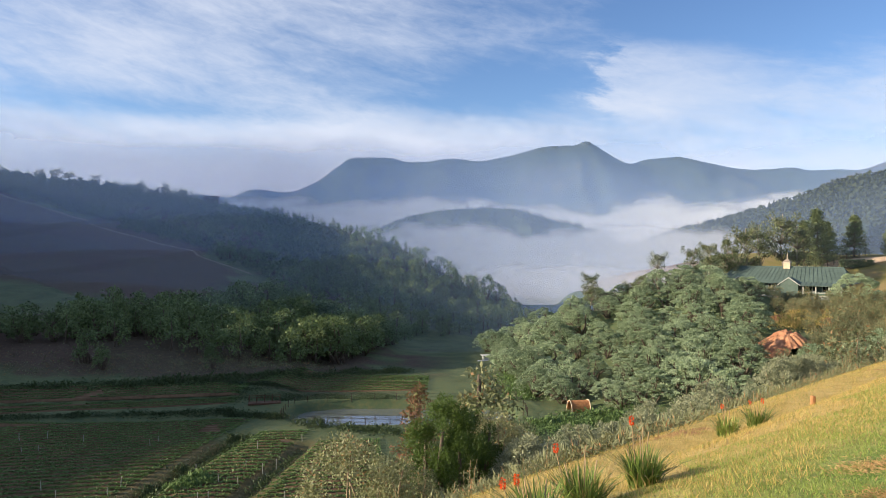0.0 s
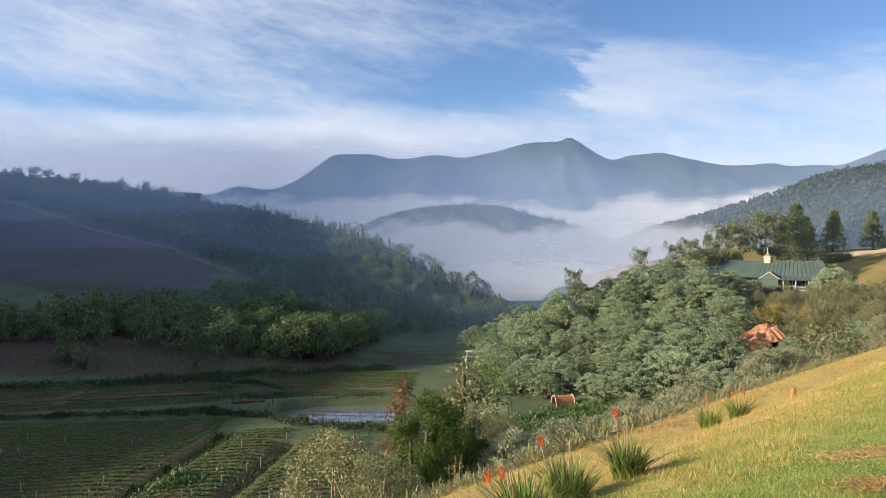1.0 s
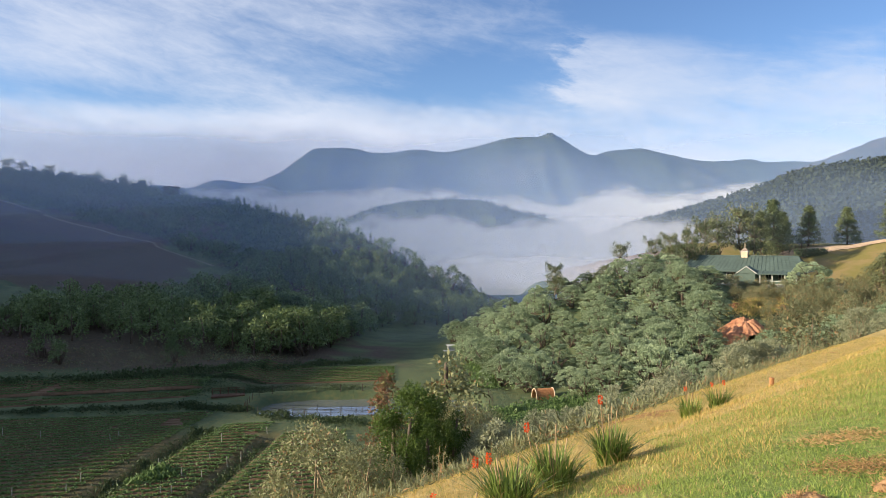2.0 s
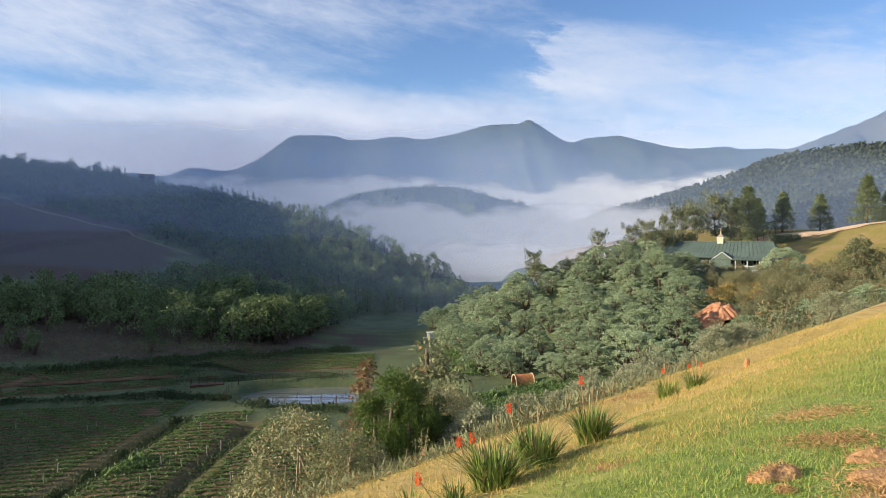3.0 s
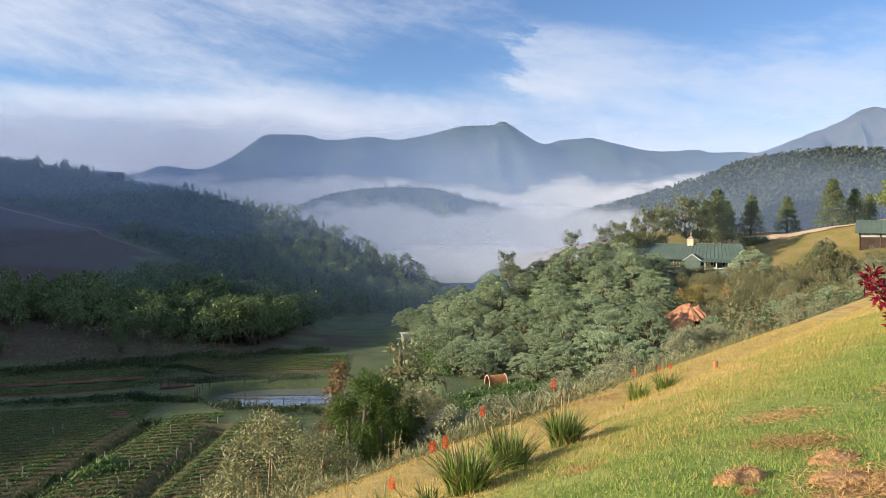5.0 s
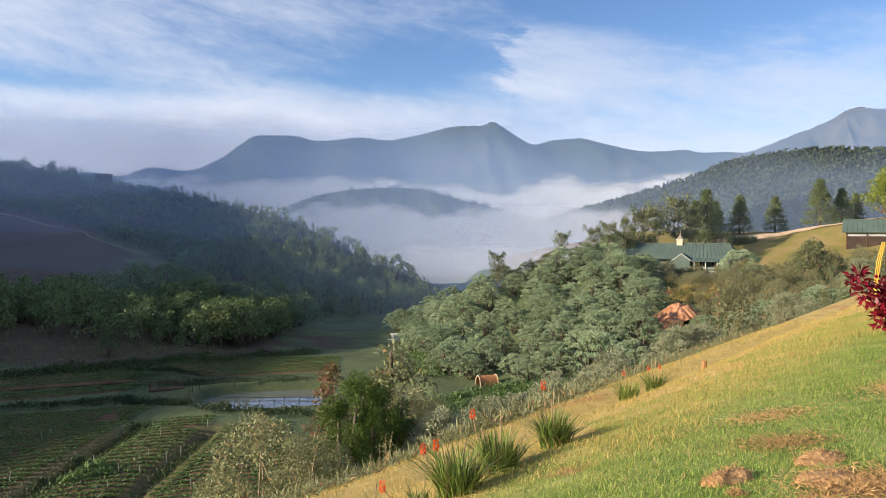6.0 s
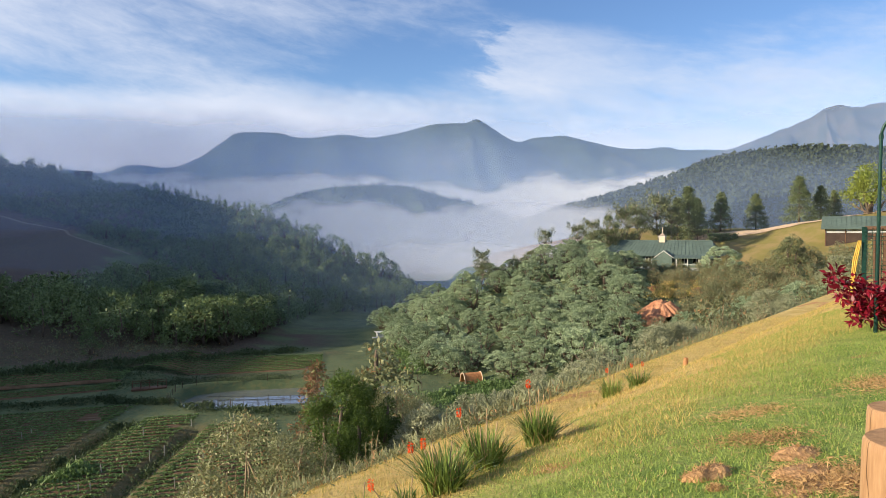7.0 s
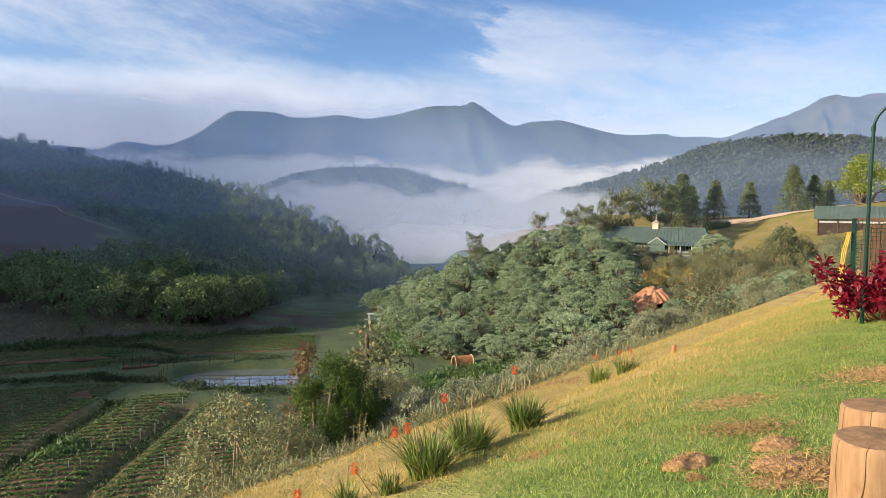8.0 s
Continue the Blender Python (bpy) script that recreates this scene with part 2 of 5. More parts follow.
def ground_build(N):
    p = N.add("ShaderNodeNewGeometry").outputs["Position"]
    x, y, z = N.split(p)
    big, mid, fine, tiny = N.noise(p, 0.03, 4), N.noise(p, 0.25, 4), N.noise(p, 2.0, 5), N.noise(p, 25.0, 4)
    grass = N.mix(N.ramp(mid, 0.35, 0.65), (0.07, 0.105, 0.05), (0.115, 0.15, 0.07))
    grass = N.mix(N.math("MULTIPLY", N.ramp(fine, 0.4, 0.7), 0.5), grass, (0.15, 0.14, 0.055))
    soil = N.mix(N.ramp(fine, 0.3, 0.7), (0.072, 0.052, 0.04), (0.115, 0.08, 0.057))
    s = N.math("ADD", N.math("MULTIPLY", x, -0.645), N.math("MULTIPLY", y, 0.766))
    s = N.math("SUBTRACT", s, 7.6)
    # short lawn above, dry golden grass towards the edge of the bank
    wob = N.math("ADD", s, N.math("MULTIPLY", N.math("SUBTRACT", mid, 0.5), 4.0))
    lawn = N.mix(N.ramp(fine, 0.35, 0.65), (0.15, 0.24, 0.045), (0.28, 0.35, 0.085))
    dry = N.mix(N.ramp(fine, 0.3, 0.7), (0.46, 0.33, 0.10), (0.60, 0.44, 0.17))
    turf = N.noise(p, 7.0, 5, 0.65)
    lawn = N.mix(N.math("MULTIPLY", N.ramp(turf, 0.52, 0.66), 0.55), lawn, (0.13, 0.19, 0.035))
    lawn = N.mix(N.math("MULTIPLY", N.ramp(N.noise(p, 4.0, 6, 0.7), 0.56, 0.68), 0.6), lawn, (0.46, 0.34, 0.14))
    dry = N.mix(N.math("MULTIPLY", N.ramp(turf, 0.5, 0.68), 0.5), dry, (0.30, 0.27, 0.08))
    bank = N.mix(N.ramp(wob, -6.0, -3.4), lawn, dry)
    bare = N.ramp(N.noise(N.vmath("ADD", p, (3.1, 0, 0)), 0.55, 5, 0.6), 0.60, 0.66)
    bank = N.mix(N.math("MULTIPLY", bare, 0.75), bank, (0.42, 0.20, 0.10))
    wild = N.mix(N.math("MULTIPLY", N.ramp(big, 0.48, 0.56), N.math("MULTIPLY", N.ramp(y, 84, 92), N.ramp(x, 4, -6))), grass, soil)
    # ploughed plots on the shaded hillside
    edge = N.math("MULTIPLY", N.math("SUBTRACT", mid, 0.5), 14.0)
    yy, xx = N.math("ADD", y, edge), N.math("ADD", x, edge)
    plot = N.math("MULTIPLY", N.math("MULTIPLY", N.ramp(yy, 86, 89), N.ramp(yy, 118, 110)), N.ramp(xx, -10, -14))
    high = N.math("MULTIPLY", N.math("MULTIPLY", N.ramp(yy, 142, 147), N.ramp(N.math("ADD", y, N.math("MULTIPLY", x, 0.64)), 155, 152)), N.ramp(xx, -52, -58))
    wild = N.mix(N.math("MULTIPLY", N.math("MAXIMUM", plot, high), 0.85), wild, soil)
    # lawn and cut earth round the house, tilled earth in the fields
    meadow = N.math("MULTIPLY", N.ramp(y, 100, 112), N.ramp(x, 58, 66))
    wild = N.mix(meadow, wild, N.mix(N.ramp(mid, 0.4, 0.65), (0.22, 0.19, 0.055), (0.29, 0.215, 0.09)))
    tilled = N.math("MULTIPLY", N.math("MULTIPLY", N.ramp(x, -72, -68), N.ramp(x, -8, -10)), N.math("MULTIPLY", N.ramp(y, 40, 44), N.ramp(y, 67, 63)))
    wild = N.mix(N.math("MULTIPLY", tilled, 0.8), wild, N.mix(N.ramp(fine, 0.3, 0.7), (0.10, 0.085, 0.035), (0.16, 0.11, 0.05)))
    c = N.mix(N.ramp(s, 0.5, 3.5), bank, wild)
    tuft = N.math("ADD", N.math("MULTIPLY", turf, 0.45), N.math("MULTIPLY", N.noise(p, 18.0, 4, 0.7), 0.35))
    return principled(N, c, 0.95, N.math("ADD", fine, N.math("ADD", tuft, N.math("MULTIPLY", tiny, 0.4))), 0.12)


def far_build(dark, light, rock, scale, relief=0.2):
    def build(N):
        geo = N.add("ShaderNodeNewGeometry")
        p = geo.outputs["Position"]
        a, b, d = N.noise(p, scale, 5, 0.6), N.noise(p, scale * 6, 4, 0.6), N.noise(p, scale * 0.25, 3)
        c = N.mix(N.ramp(a, 0.35, 0.65), dark, light)
        c = N.mix(N.math("MULTIPLY", N.ramp(d, 0.5, 0.68), N.ramp(b, 0.4, 0.6)), c, rock)
        return principled(N, c, 0.95, N.math("ADD", a, N.math("MULTIPLY", b, 0.5)), relief / scale)
    return build


# ---- meshes ----
def mesh_from(name, verts, faces, mat, smooth=False):
    me = bpy.data.meshes.new(name)
    me.from_pydata([tuple(v) for v in verts], [], [tuple(f) for f in faces])
    if smooth:
        me.polygons.foreach_set("use_smooth", [True] * len(me.polygons))
    me.materials.append(mat)
    return me


def grid_mesh(name, X, Y, Z, mat):
    h, w = X.shape
    verts = np.stack([X.ravel(), Y.ravel(), Z.ravel()], 1)
    i = np.arange(h * w).reshape(h, w)
    faces = np.stack([i[:-1, :-1].ravel(), i[:-1, 1:].ravel(), i[1:, 1:].ravel(), i[1:, :-1].ravel()], 1)
    me = bpy.data.meshes.new(name)
    me.vertices.add(len(verts))
    me.vertices.foreach_set("co", verts.astype(np.float32).ravel())
    me.loops.add(faces.size)
    me.loops.foreach_set("vertex_index", faces.astype(np.int32).ravel())
    me.polygons.add(len(faces))
    me.polygons.foreach_set("loop_start", np.arange(0, faces.size, 4, dtype=np.int32))
    me.polygons.foreach_set("use_smooth", np.ones(len(faces), bool))
    me.update(calc_edges=True)
    me.materials.append(mat)
    return me


# ---- ground: one sheet, fine close by and coarse at the horizon ----


def axis(mid, low, high, fine, grow, reach):
    """Grid lines: fine round mid, growing steadily, and fast beyond reach."""
    out = [mid]
    for sign, end in ((-1, low), (1, high)):
        p, line = mid, []
        while abs(p - end) > 1:
            d = abs(p - mid)
            p += sign * (fine + grow * min(d, reach) + 0.07 * max(0, d - reach))
            p = max(p, end) if sign < 0 else min(p, end)
            line.append(p)
        out = line[::-1] + out if sign < 0 else out + line
    return np.array(out)


gx = axis(3.0, -4600, 4600, 0.40, 0.0150, 140)
gy = axis(9.0, -500, 4600, 0.40, 0.0110, 230)
GX, GY = np.meshgrid(gx, gy)
ground = tagged(new("ground", grid_mesh("ground", GX, GY, land(GX, GY), material("ground", ground_build))), "rolling valley ground with lawn, dry grass, terraces and red soil", "ground", kind="structure")


def ridge(name, crest, depth, base, mat, label, seed, spur=0.35, n=160, m=41, kind="structure", crag=0.03, jag=0.012):
    """A hill or range: a crest line swept down on both sides, with spurs and gullies."""
    c = np.array(crest, float)
    t = np.linspace(0, len(c) - 1, n)
    i = np.clip(t.astype(int), 0, len(c) - 2)
    f = (t - i)[:, None]
    p0, p1, p2, p3 = c[np.maximum(i - 1, 0)], c[i], c[i + 1], c[np.minimum(i + 2, len(c) - 1)]
    p = 0.5 * (2 * p1 + (p2 - p0) * f + (2 * p0 - 5 * p1 + 4 * p2 - p3) * f ** 2 + (3 * p1 - p0 - 3 * p2 + p3) * f ** 3)
    p[:, 2] += jag * (p[:, 2] - base) * fract(p[:, 0], p[:, 1], depth * 0.16, 4, seed + 1)
    d = np.gradient(p[:, :2], axis=0)
    d /= np.linalg.norm(d, axis=1)[:, None]
    nrm = np.stack([d[:, 1], -d[:, 0]], 1)
    v = np.linspace(-1, 1, m)
    X = p[:, None, 0] + nrm[:, None, 0] * v * depth
    Y = p[:, None, 1] + nrm[:, None, 1] * v * depth
    high = (p[:, 2] - base)[:, None]
    prof = (1 - np.abs(v)) ** 1.25
    arc = np.cumsum(np.r_[0, np.linalg.norm(np.diff(p[:, :2], axis=0), axis=1)])[:, None]
    gully = 1 - np.abs(fract(arc + 0 * v, v * depth * 0.35 + 0 * arc, depth * 0.35, 4, seed)) * 2
    Z = base + high * (prof + spur * gully * np.abs(v) * (1 - np.abs(v)) * 2.0) + crag * high * fract(X, Y, depth * 0.08, 4, seed + 3) * (0.25 + np.abs(v))
    tagged(new(name, grid_mesh(name, X, Y, Z, mat)), label, name.replace("_", " "), kind=kind)
    return X, Y, Z


RANGE = [(-1350, 2900, 160), (-1100, 3000, 235), (-935, 3000, 222), (-815, 3000, 258), (-668, 3000, 246), (-545, 3000, 290), (-450, 3000, 360), (-388, 3000, 392), (-230, 3000, 394), (-155, 3000, 378), (-60, 3000, 378), (40, 3000, 390), (185, 3000, 383), (355, 3000, 418), (465, 3000, 443), (570, 3000, 449), (618, 3000, 464), (660, 3000, 444), (795, 3000, 371), (892, 3000, 385), (1033, 3000, 395), (1125, 3000, 373), (1235, 3000, 351), (1355, 3000, 342), (1500, 3000, 351), (1580, 3000, 337), (1745, 3000, 344), (2100, 2950, 330), (2500, 2900, 300)]
ridge("mountain_range", RANGE, 900, -60, material("far_mountain", far_build((0.035, 0.055, 0.04), (0.06, 0.08, 0.05), (0.14, 0.13, 0.11), 0.008)), "long blue hazy mountain range with a pointed summit", 3.0, spur=0.36, n=560, m=61, kind="structure")
PEAK = [(1250, 2300, 215), (1450, 2250, 290), (1600, 2200, 350), (1690, 2150, 398), (1745, 2120, 384), (1840, 2100, 402), (1990, 2050, 385), (2250, 1900, 330)]
ridge("bare_mountain", PEAK, 700, -50, material("bare_mountain", far_build((0.05, 0.055, 0.04), (0.10, 0.085, 0.065), (0.23, 0.16, 0.12), 0.012, 0.3)), "bare rocky brown mountain behind a wooded ridge", 5.0, spur=0.6, n=240, m=81, crag=0.09)
WOODED = [(150, 900, -45), (205, 880, -14), (265, 845, 14), (300, 830, 25), (345, 790, 40), (400, 752, 60), (440, 738, 75), (490, 726, 83), (560, 716, 85), (625, 700, 81), (760, 640, 78), (950, 560, 75)]
forest_xyz = ridge("forest_ridge", WOODED, 330, -45, material("far_wood", far_build((0.02, 0.034, 0.018), (0.04, 0.06, 0.03), (0.06, 0.07, 0.04), 0.05, 0.05)), "densely wooded ridge under the bare mountain", 9.0, n=240, m=61)
KNOLL = [(-130, 880, -20), (-75, 890, 28), (-20, 900, 47), (30, 900, 52), (90, 900, 51), (140, 900, 38), (210, 890, 18), (260, 880, -20)]
knoll_xyz = ridge("misty_knoll", KNOLL, 150, -45, material("knoll", far_build((0.04, 0.065, 0.03), (0.075, 0.10, 0.045), (0.18, 0.14, 0.08), 0.06)), "low wooded knoll rising out of valley mist", 2.0, n=160, m=41)

SPUR = [(-30, 262, -8), (8, 256, -14), (24, 250, -18.6), (34, 248, -21.5), (44, 246, -24.6), (60, 243, -29), (80, 240, -36)]
ridge("valley_spur", SPUR, 42, -38, material("spur", far_build((0.05, 0.06, 0.035), (0.10, 0.085, 0.055), (0.13, 0.085, 0.06), 0.09, 0.03)), "smooth bare spur of land falling to the valley", 6.0, n=90, m=31, spur=0.15)
TAN = [(55, 400, -36), (82, 392, -20), (100, 386, -14), (118, 380, -10), (140, 372, -6), (180, 360, -5), (240, 340, -10)]
ridge("bare_hill", TAN, 70, -45, material("tan_slope", far_build((0.17, 0.12, 0.085), (0.24, 0.165, 0.115), (0.12, 0.12, 0.07), 0.06, 0.03)), "bare tan and pink slope fading into the mist", 4.0, n=90, m=31, spur=0.15)


# ---- mist that fills the valley, and haze: thin leaning sheets tinted like scattered light ----
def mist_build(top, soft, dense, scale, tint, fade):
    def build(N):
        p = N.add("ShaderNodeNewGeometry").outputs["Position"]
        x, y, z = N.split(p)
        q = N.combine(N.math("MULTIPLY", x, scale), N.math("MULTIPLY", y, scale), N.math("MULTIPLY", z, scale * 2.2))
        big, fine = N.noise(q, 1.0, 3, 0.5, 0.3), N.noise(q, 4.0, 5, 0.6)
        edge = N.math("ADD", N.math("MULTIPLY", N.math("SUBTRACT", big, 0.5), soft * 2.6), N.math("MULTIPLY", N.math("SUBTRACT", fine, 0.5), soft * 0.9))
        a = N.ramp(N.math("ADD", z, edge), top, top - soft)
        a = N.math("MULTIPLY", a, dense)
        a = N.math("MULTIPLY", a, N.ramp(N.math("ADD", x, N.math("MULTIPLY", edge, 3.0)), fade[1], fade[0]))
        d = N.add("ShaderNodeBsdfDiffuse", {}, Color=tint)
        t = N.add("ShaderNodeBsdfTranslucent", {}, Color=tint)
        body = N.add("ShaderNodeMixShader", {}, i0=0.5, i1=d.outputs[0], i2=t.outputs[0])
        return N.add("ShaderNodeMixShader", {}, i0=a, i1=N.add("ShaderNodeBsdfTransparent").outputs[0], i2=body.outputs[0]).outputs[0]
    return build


def mist(dist, low, high, top, soft, dense, scale, tint, span=62, lean=0.6, fade=(9000, 9900), name="mist_bank", label="bank of pale morning mist filling the valley"):
    az_ = np.radians(np.linspace(-span, span, 60))[:, None]
    h = np.linspace(low, high, 14)[None, :]
    r = dist + (h - low) * lean
    X, Y, Z = r * np.sin(az_), r * np.cos(az_), h + 0 * az_
    me = grid_mesh(name, X, Y, Z, material(f"{name}_{dist}", mist_build(top, soft, dense, scale, tint, fade)))
    return tagged(new(name, me), label, "mist", kind="stuff")



# ---- building blocks ----
def quad_mesh(name, V, mat, sides=4):
    """A mesh of loose leaves: V holds their corners, leaf by leaf."""
    V = np.asarray(V, np.float32).reshape(-1, 3)
    k = len(V) // sides
    me = bpy.data.meshes.new(name)
    me.vertices.add(len(V))
    me.vertices.foreach_set("co", V.ravel())
    me.loops.add(len(V))
    me.loops.foreach_set("vertex_index", np.arange(len(V), dtype=np.int32))
    me.polygons.add(k)
    me.polygons.foreach_set("loop_start", np.arange(0, len(V), sides, dtype=np.int32))
    me.update(calc_edges=True)
    me.materials.append(mat)
    return me


def unit(v):
    return v / (np.linalg.norm(v, axis=-1, keepdims=True) + 1e-9)


def leaf_quads(p, along, out, length, width):
    """Leaves as pointed four-cornered blades at p, running along, facing out."""
    along = unit(along)
    side = unit(np.cross(along, out))
    L, Wd = length[:, None], width[:, None]
    lift = unit(np.cross(side, along)) * L * 0.12
    return np.stack([p, p + along * L * 0.45 + side * Wd * 0.5 + lift, p + along * L, p + along * L * 0.45 - side * Wd * 0.5 + lift], 1)


def clump_leaves(r, centers, radii, per, length, width, flat=0.7, droop=0.0, bias=0.25):
    """Leaves spread over the outer shell of many clumps."""
    out = []
    for c, rad in zip(centers, radii):
        d = r.normal(size=(per, 3))
        d[:, 2] += bias
        d = unit(d)
        p = np.array(c) + d * rad * r.uniform(0.45, 1.05, (per, 1)) * np.array([1, 1, flat])
        along = d + 0.8 * r.normal(size=(per, 3)) - np.array([0, 0, droop])
        face = d + 0.5 * r.normal(size=(per, 3)) + np.array([0, 0, 0.5])
        out.append(leaf_quads(p, along, face, length * r.uniform(0.6, 1.3, per), width * r.uniform(0.6, 1.3, per)))
    return np.concatenate(out)


def tube(path, radii, sides=6):
    """A tapered limb along a path: vertices and faces."""
    path = np.asarray(path, float)
    V, F = [], []
    for i, (p, r_) in enumerate(zip(path, radii)):
        d = unit(path[min(i + 1, len(path) - 1)] - path[max(i - 1, 0)])
        a = unit(np.cross(d, (0.3, 0.9, 0.1)))
        b = np.cross(d, a)
        for k in range(sides):
            t = 2 * math.pi * k / sides
            V.append(p + r_ * (math.cos(t) * a + math.sin(t) * b))
    for i in range(len(path) - 1):
        for k in range(sides):
            F.append((i * sides + k, i * sides + (k + 1) % sides, (i + 1) * sides + (k + 1) % sides, (i + 1) * sides + k))
    F.append(tuple(range(sides))[::-1])
    F.append(tuple((len(path) - 1) * sides + k for k in range(sides)))
    return V, F


def tubes_mesh(name, limbs, mat, sides=6):
    V, F = [], []
    for path, radii in limbs:
        v, f = tube(path, radii, sides)
        F += [tuple(i + len(V) for i in q) for q in f]
        V += v
    return mesh_from(name, V, F, mat, True)


def thing(name, label, category, group="", at=None):
    e = new(name)
    e.empty_display_size = 0.1
    if at is not None:
        e.matrix_basis = at
    return tagged(e, label, category, group)


def piece(name, me, parent, label=""):
    o = new(name, me)
    o.parent = parent
    if label:
        o["label"] = label
    return o


def bend(r, p0, p1, sag=0.12, k=4):
    """A slightly crooked way from p0 to p1."""
    p0, p1 = np.array(p0, float), np.array(p1, float)
    t = np.linspace(0, 1, k)[:, None]
    w = r.normal(size=(k, 3)) * sag * np.linalg.norm(p1 - p0) * np.sin(t * math.pi)
    return p0 + (p1 - p0) * t + w * 0.6


BARK = plain("bark", (0.13, 0.10, 0.075), 0.9, scale=9, vary=0.35, bump=0.02)
PALE_BARK = plain("pale_bark", (0.30, 0.25, 0.19), 0.85, scale=7, vary=0.3, bump=0.01)
TWIG = plain("dry_twig", (0.32, 0.24, 0.15), 0.9, scale=12, vary=0.3)
M_SILVER = leafy("silver_green_leaf", (0.09, 0.145, 0.065), (0.54, 0.65, 0.41), 0.55, 0.18)
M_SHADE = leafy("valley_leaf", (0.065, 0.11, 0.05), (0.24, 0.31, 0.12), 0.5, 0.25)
M_PINE = leafy("pine_needle", (0.08, 0.12, 0.06), (0.25, 0.29, 0.13), 0.55, 0.15)
M_GUM = leafy("gum_leaf", (0.09, 0.12, 0.06), (0.24, 0.26, 0.13), 0.5, 0.2)
M_LIME = leafy("bright_leaf", (0.13, 0.19, 0.03), (0.34, 0.38, 0.07), 0.5, 0.3)
M_BUSH = leafy("dark_bush_leaf", (0.03, 0.07, 0.015), (0.14, 0.21, 0.04), 0.45, 0.3)
M_GREY = leafy("grey_shrub_leaf", (0.19, 0.22, 0.12), (0.44, 0.45, 0.29), 0.5, 0.2)
M_OLIVE = leafy("olive_shrub_leaf", (0.13, 0.15, 0.06), (0.42, 0.42, 0.22), 0.5, 0.25, 0.06, (0.36, 0.22, 0.10))
M_SCRUB = leafy("dry_scrub_leaf", (0.09, 0.11, 0.05), (0.32, 0.33, 0.18), 0.6, 0.2, 0.09, (0.36, 0.21, 0.10))
M_REDTIP = leafy("red_tip_leaf", (0.19, 0.11, 0.055), (0.31, 0.15, 0.085), 0.6, 0.2, 0.4, (0.16, 0.17, 0.06))
M_CRIMSON = leafy("crimson_leaf", (0.10, 0.004, 0.012), (0.42, 0.022, 0.05), 0.3, 0.25, 0.04, (0.55, 0.18, 0.2))
M_WOODS = leafy("far_wood_leaf", (0.02, 0.034, 0.018), (0.07, 0.09, 0.045), 0.8, 0.1)


def make_tree(kind, seed, at):
    """One tree or shrub with its trunk, limbs and crown, about its true height; returned at its place."""
    r = np.random.default_rng(seed)
    K = TREES[kind]
    e = thing(K["name"], K["label"], K["category"], K["group"], at)
    h, w = K["height"], K["width"]
    limbs, cs, rs = [], [], []
    style = K["style"]
    if style == "dome":
        # several stems that carry a broad crown of flattened clumps
        for k in range(K["clumps"]):
            a, q = r.uniform(0, 6.283), math.sqrt(r.uniform(0, 1))
            z = h * (1.0 - 0.62 * q ** 2.2) * r.uniform(0.82, 1.0)
            if r.uniform() < 0.3:
                z *= r.uniform(0.35, 0.8)
            cs.append((w * 0.5 * q * math.cos(a), w * 0.5 * q * math.sin(a), max(z, 0.12 * h)))
            rs.append(w * r.uniform(*K.get("pad", (0.11, 0.19))))
        for k in range(0, len(cs), max(1, len(cs) // 9)):
            if len(limbs) < K.get("limbs", 9):
                limbs.append((bend(r, (r.normal() * 0.05 * w, r.normal() * 0.05 * w, -0.3), cs[k]), np.linspace(0.017, 0.005, 4) * h * (2 if h > 4 else 1)))
    elif style == "cone":
        limbs.append((bend(r, (0, 0, -0.3), (0, 0, h * 0.98), 0.01, 6), np.linspace(0.024, 0.004, 6) * h))
        for k in range(K["clumps"]):
            t = r.uniform(0.10, 1.0)
            rad = w * 0.5 * (1 - t) ** 0.8 * r.uniform(0.55, 1.1) + 0.03 * w
            a = r.uniform(0, 6.283)
            c = (rad * math.cos(a), rad * math.sin(a), h * t - 0.12 * rad)
            cs.append(c)
            rs.append(w * (0.08 + 0.09 * (1 - t)))
            if k % 4 == 0:
                limbs.append((bend(r, (0, 0, h * t), c, 0.05, 3), np.array([0.008, 0.005, 0.002]) * h))
    else:
        # tall open gum: a bare stem that forks, tufts of leaves at the ends
        top = (r.normal() * 0.06 * h, r.normal() * 0.06 * h, h * 0.9)
        stem = bend(r, (0, 0, -0.3), top, 0.05, 6)
        limbs.append((stem, np.linspace(0.022, 0.006, 6) * h))
        for k in range(K["clumps"]):
            t = r.uniform(0.35, 1.0)
            b = np.array(stem[int(t * 4.99)])
            a = r.uniform(0, 6.283)
            reach = w * 0.5 * r.uniform(0.3, 1.0) * (1.15 - 0.5 * abs(t - 0.65) * 2)
            c = b + np.array([reach * math.cos(a), reach * math.sin(a), reach * r.uniform(0.2, 0.9)])
            limbs.append((bend(r, b, c, 0.1, 3), np.array([0.009, 0.006, 0.002]) * h))
            cs.append(c)
            rs.append(w * r.uniform(0.09, 0.17))
    stems = 1 if style != "dome" else 3
    piece("trunk", tubes_mesh("trunk", limbs[:stems], K.get("bark", BARK), 6), e)
    piece("limb_mass", tubes_mesh("limb_mass", limbs[stems:], K.get("bark", BARK), 4), e)["kind"] = "stuff"
    piece("crown", quad_mesh("crown", clump_leaves(r, cs, rs, K["per"], K["leaf"], K["leaf"] * K.get("slim", 0.5), K.get("flat", 0.7), K.get("droop", 0.0), K.get("bias", 0.25)), K["mat"]), e)
    return e


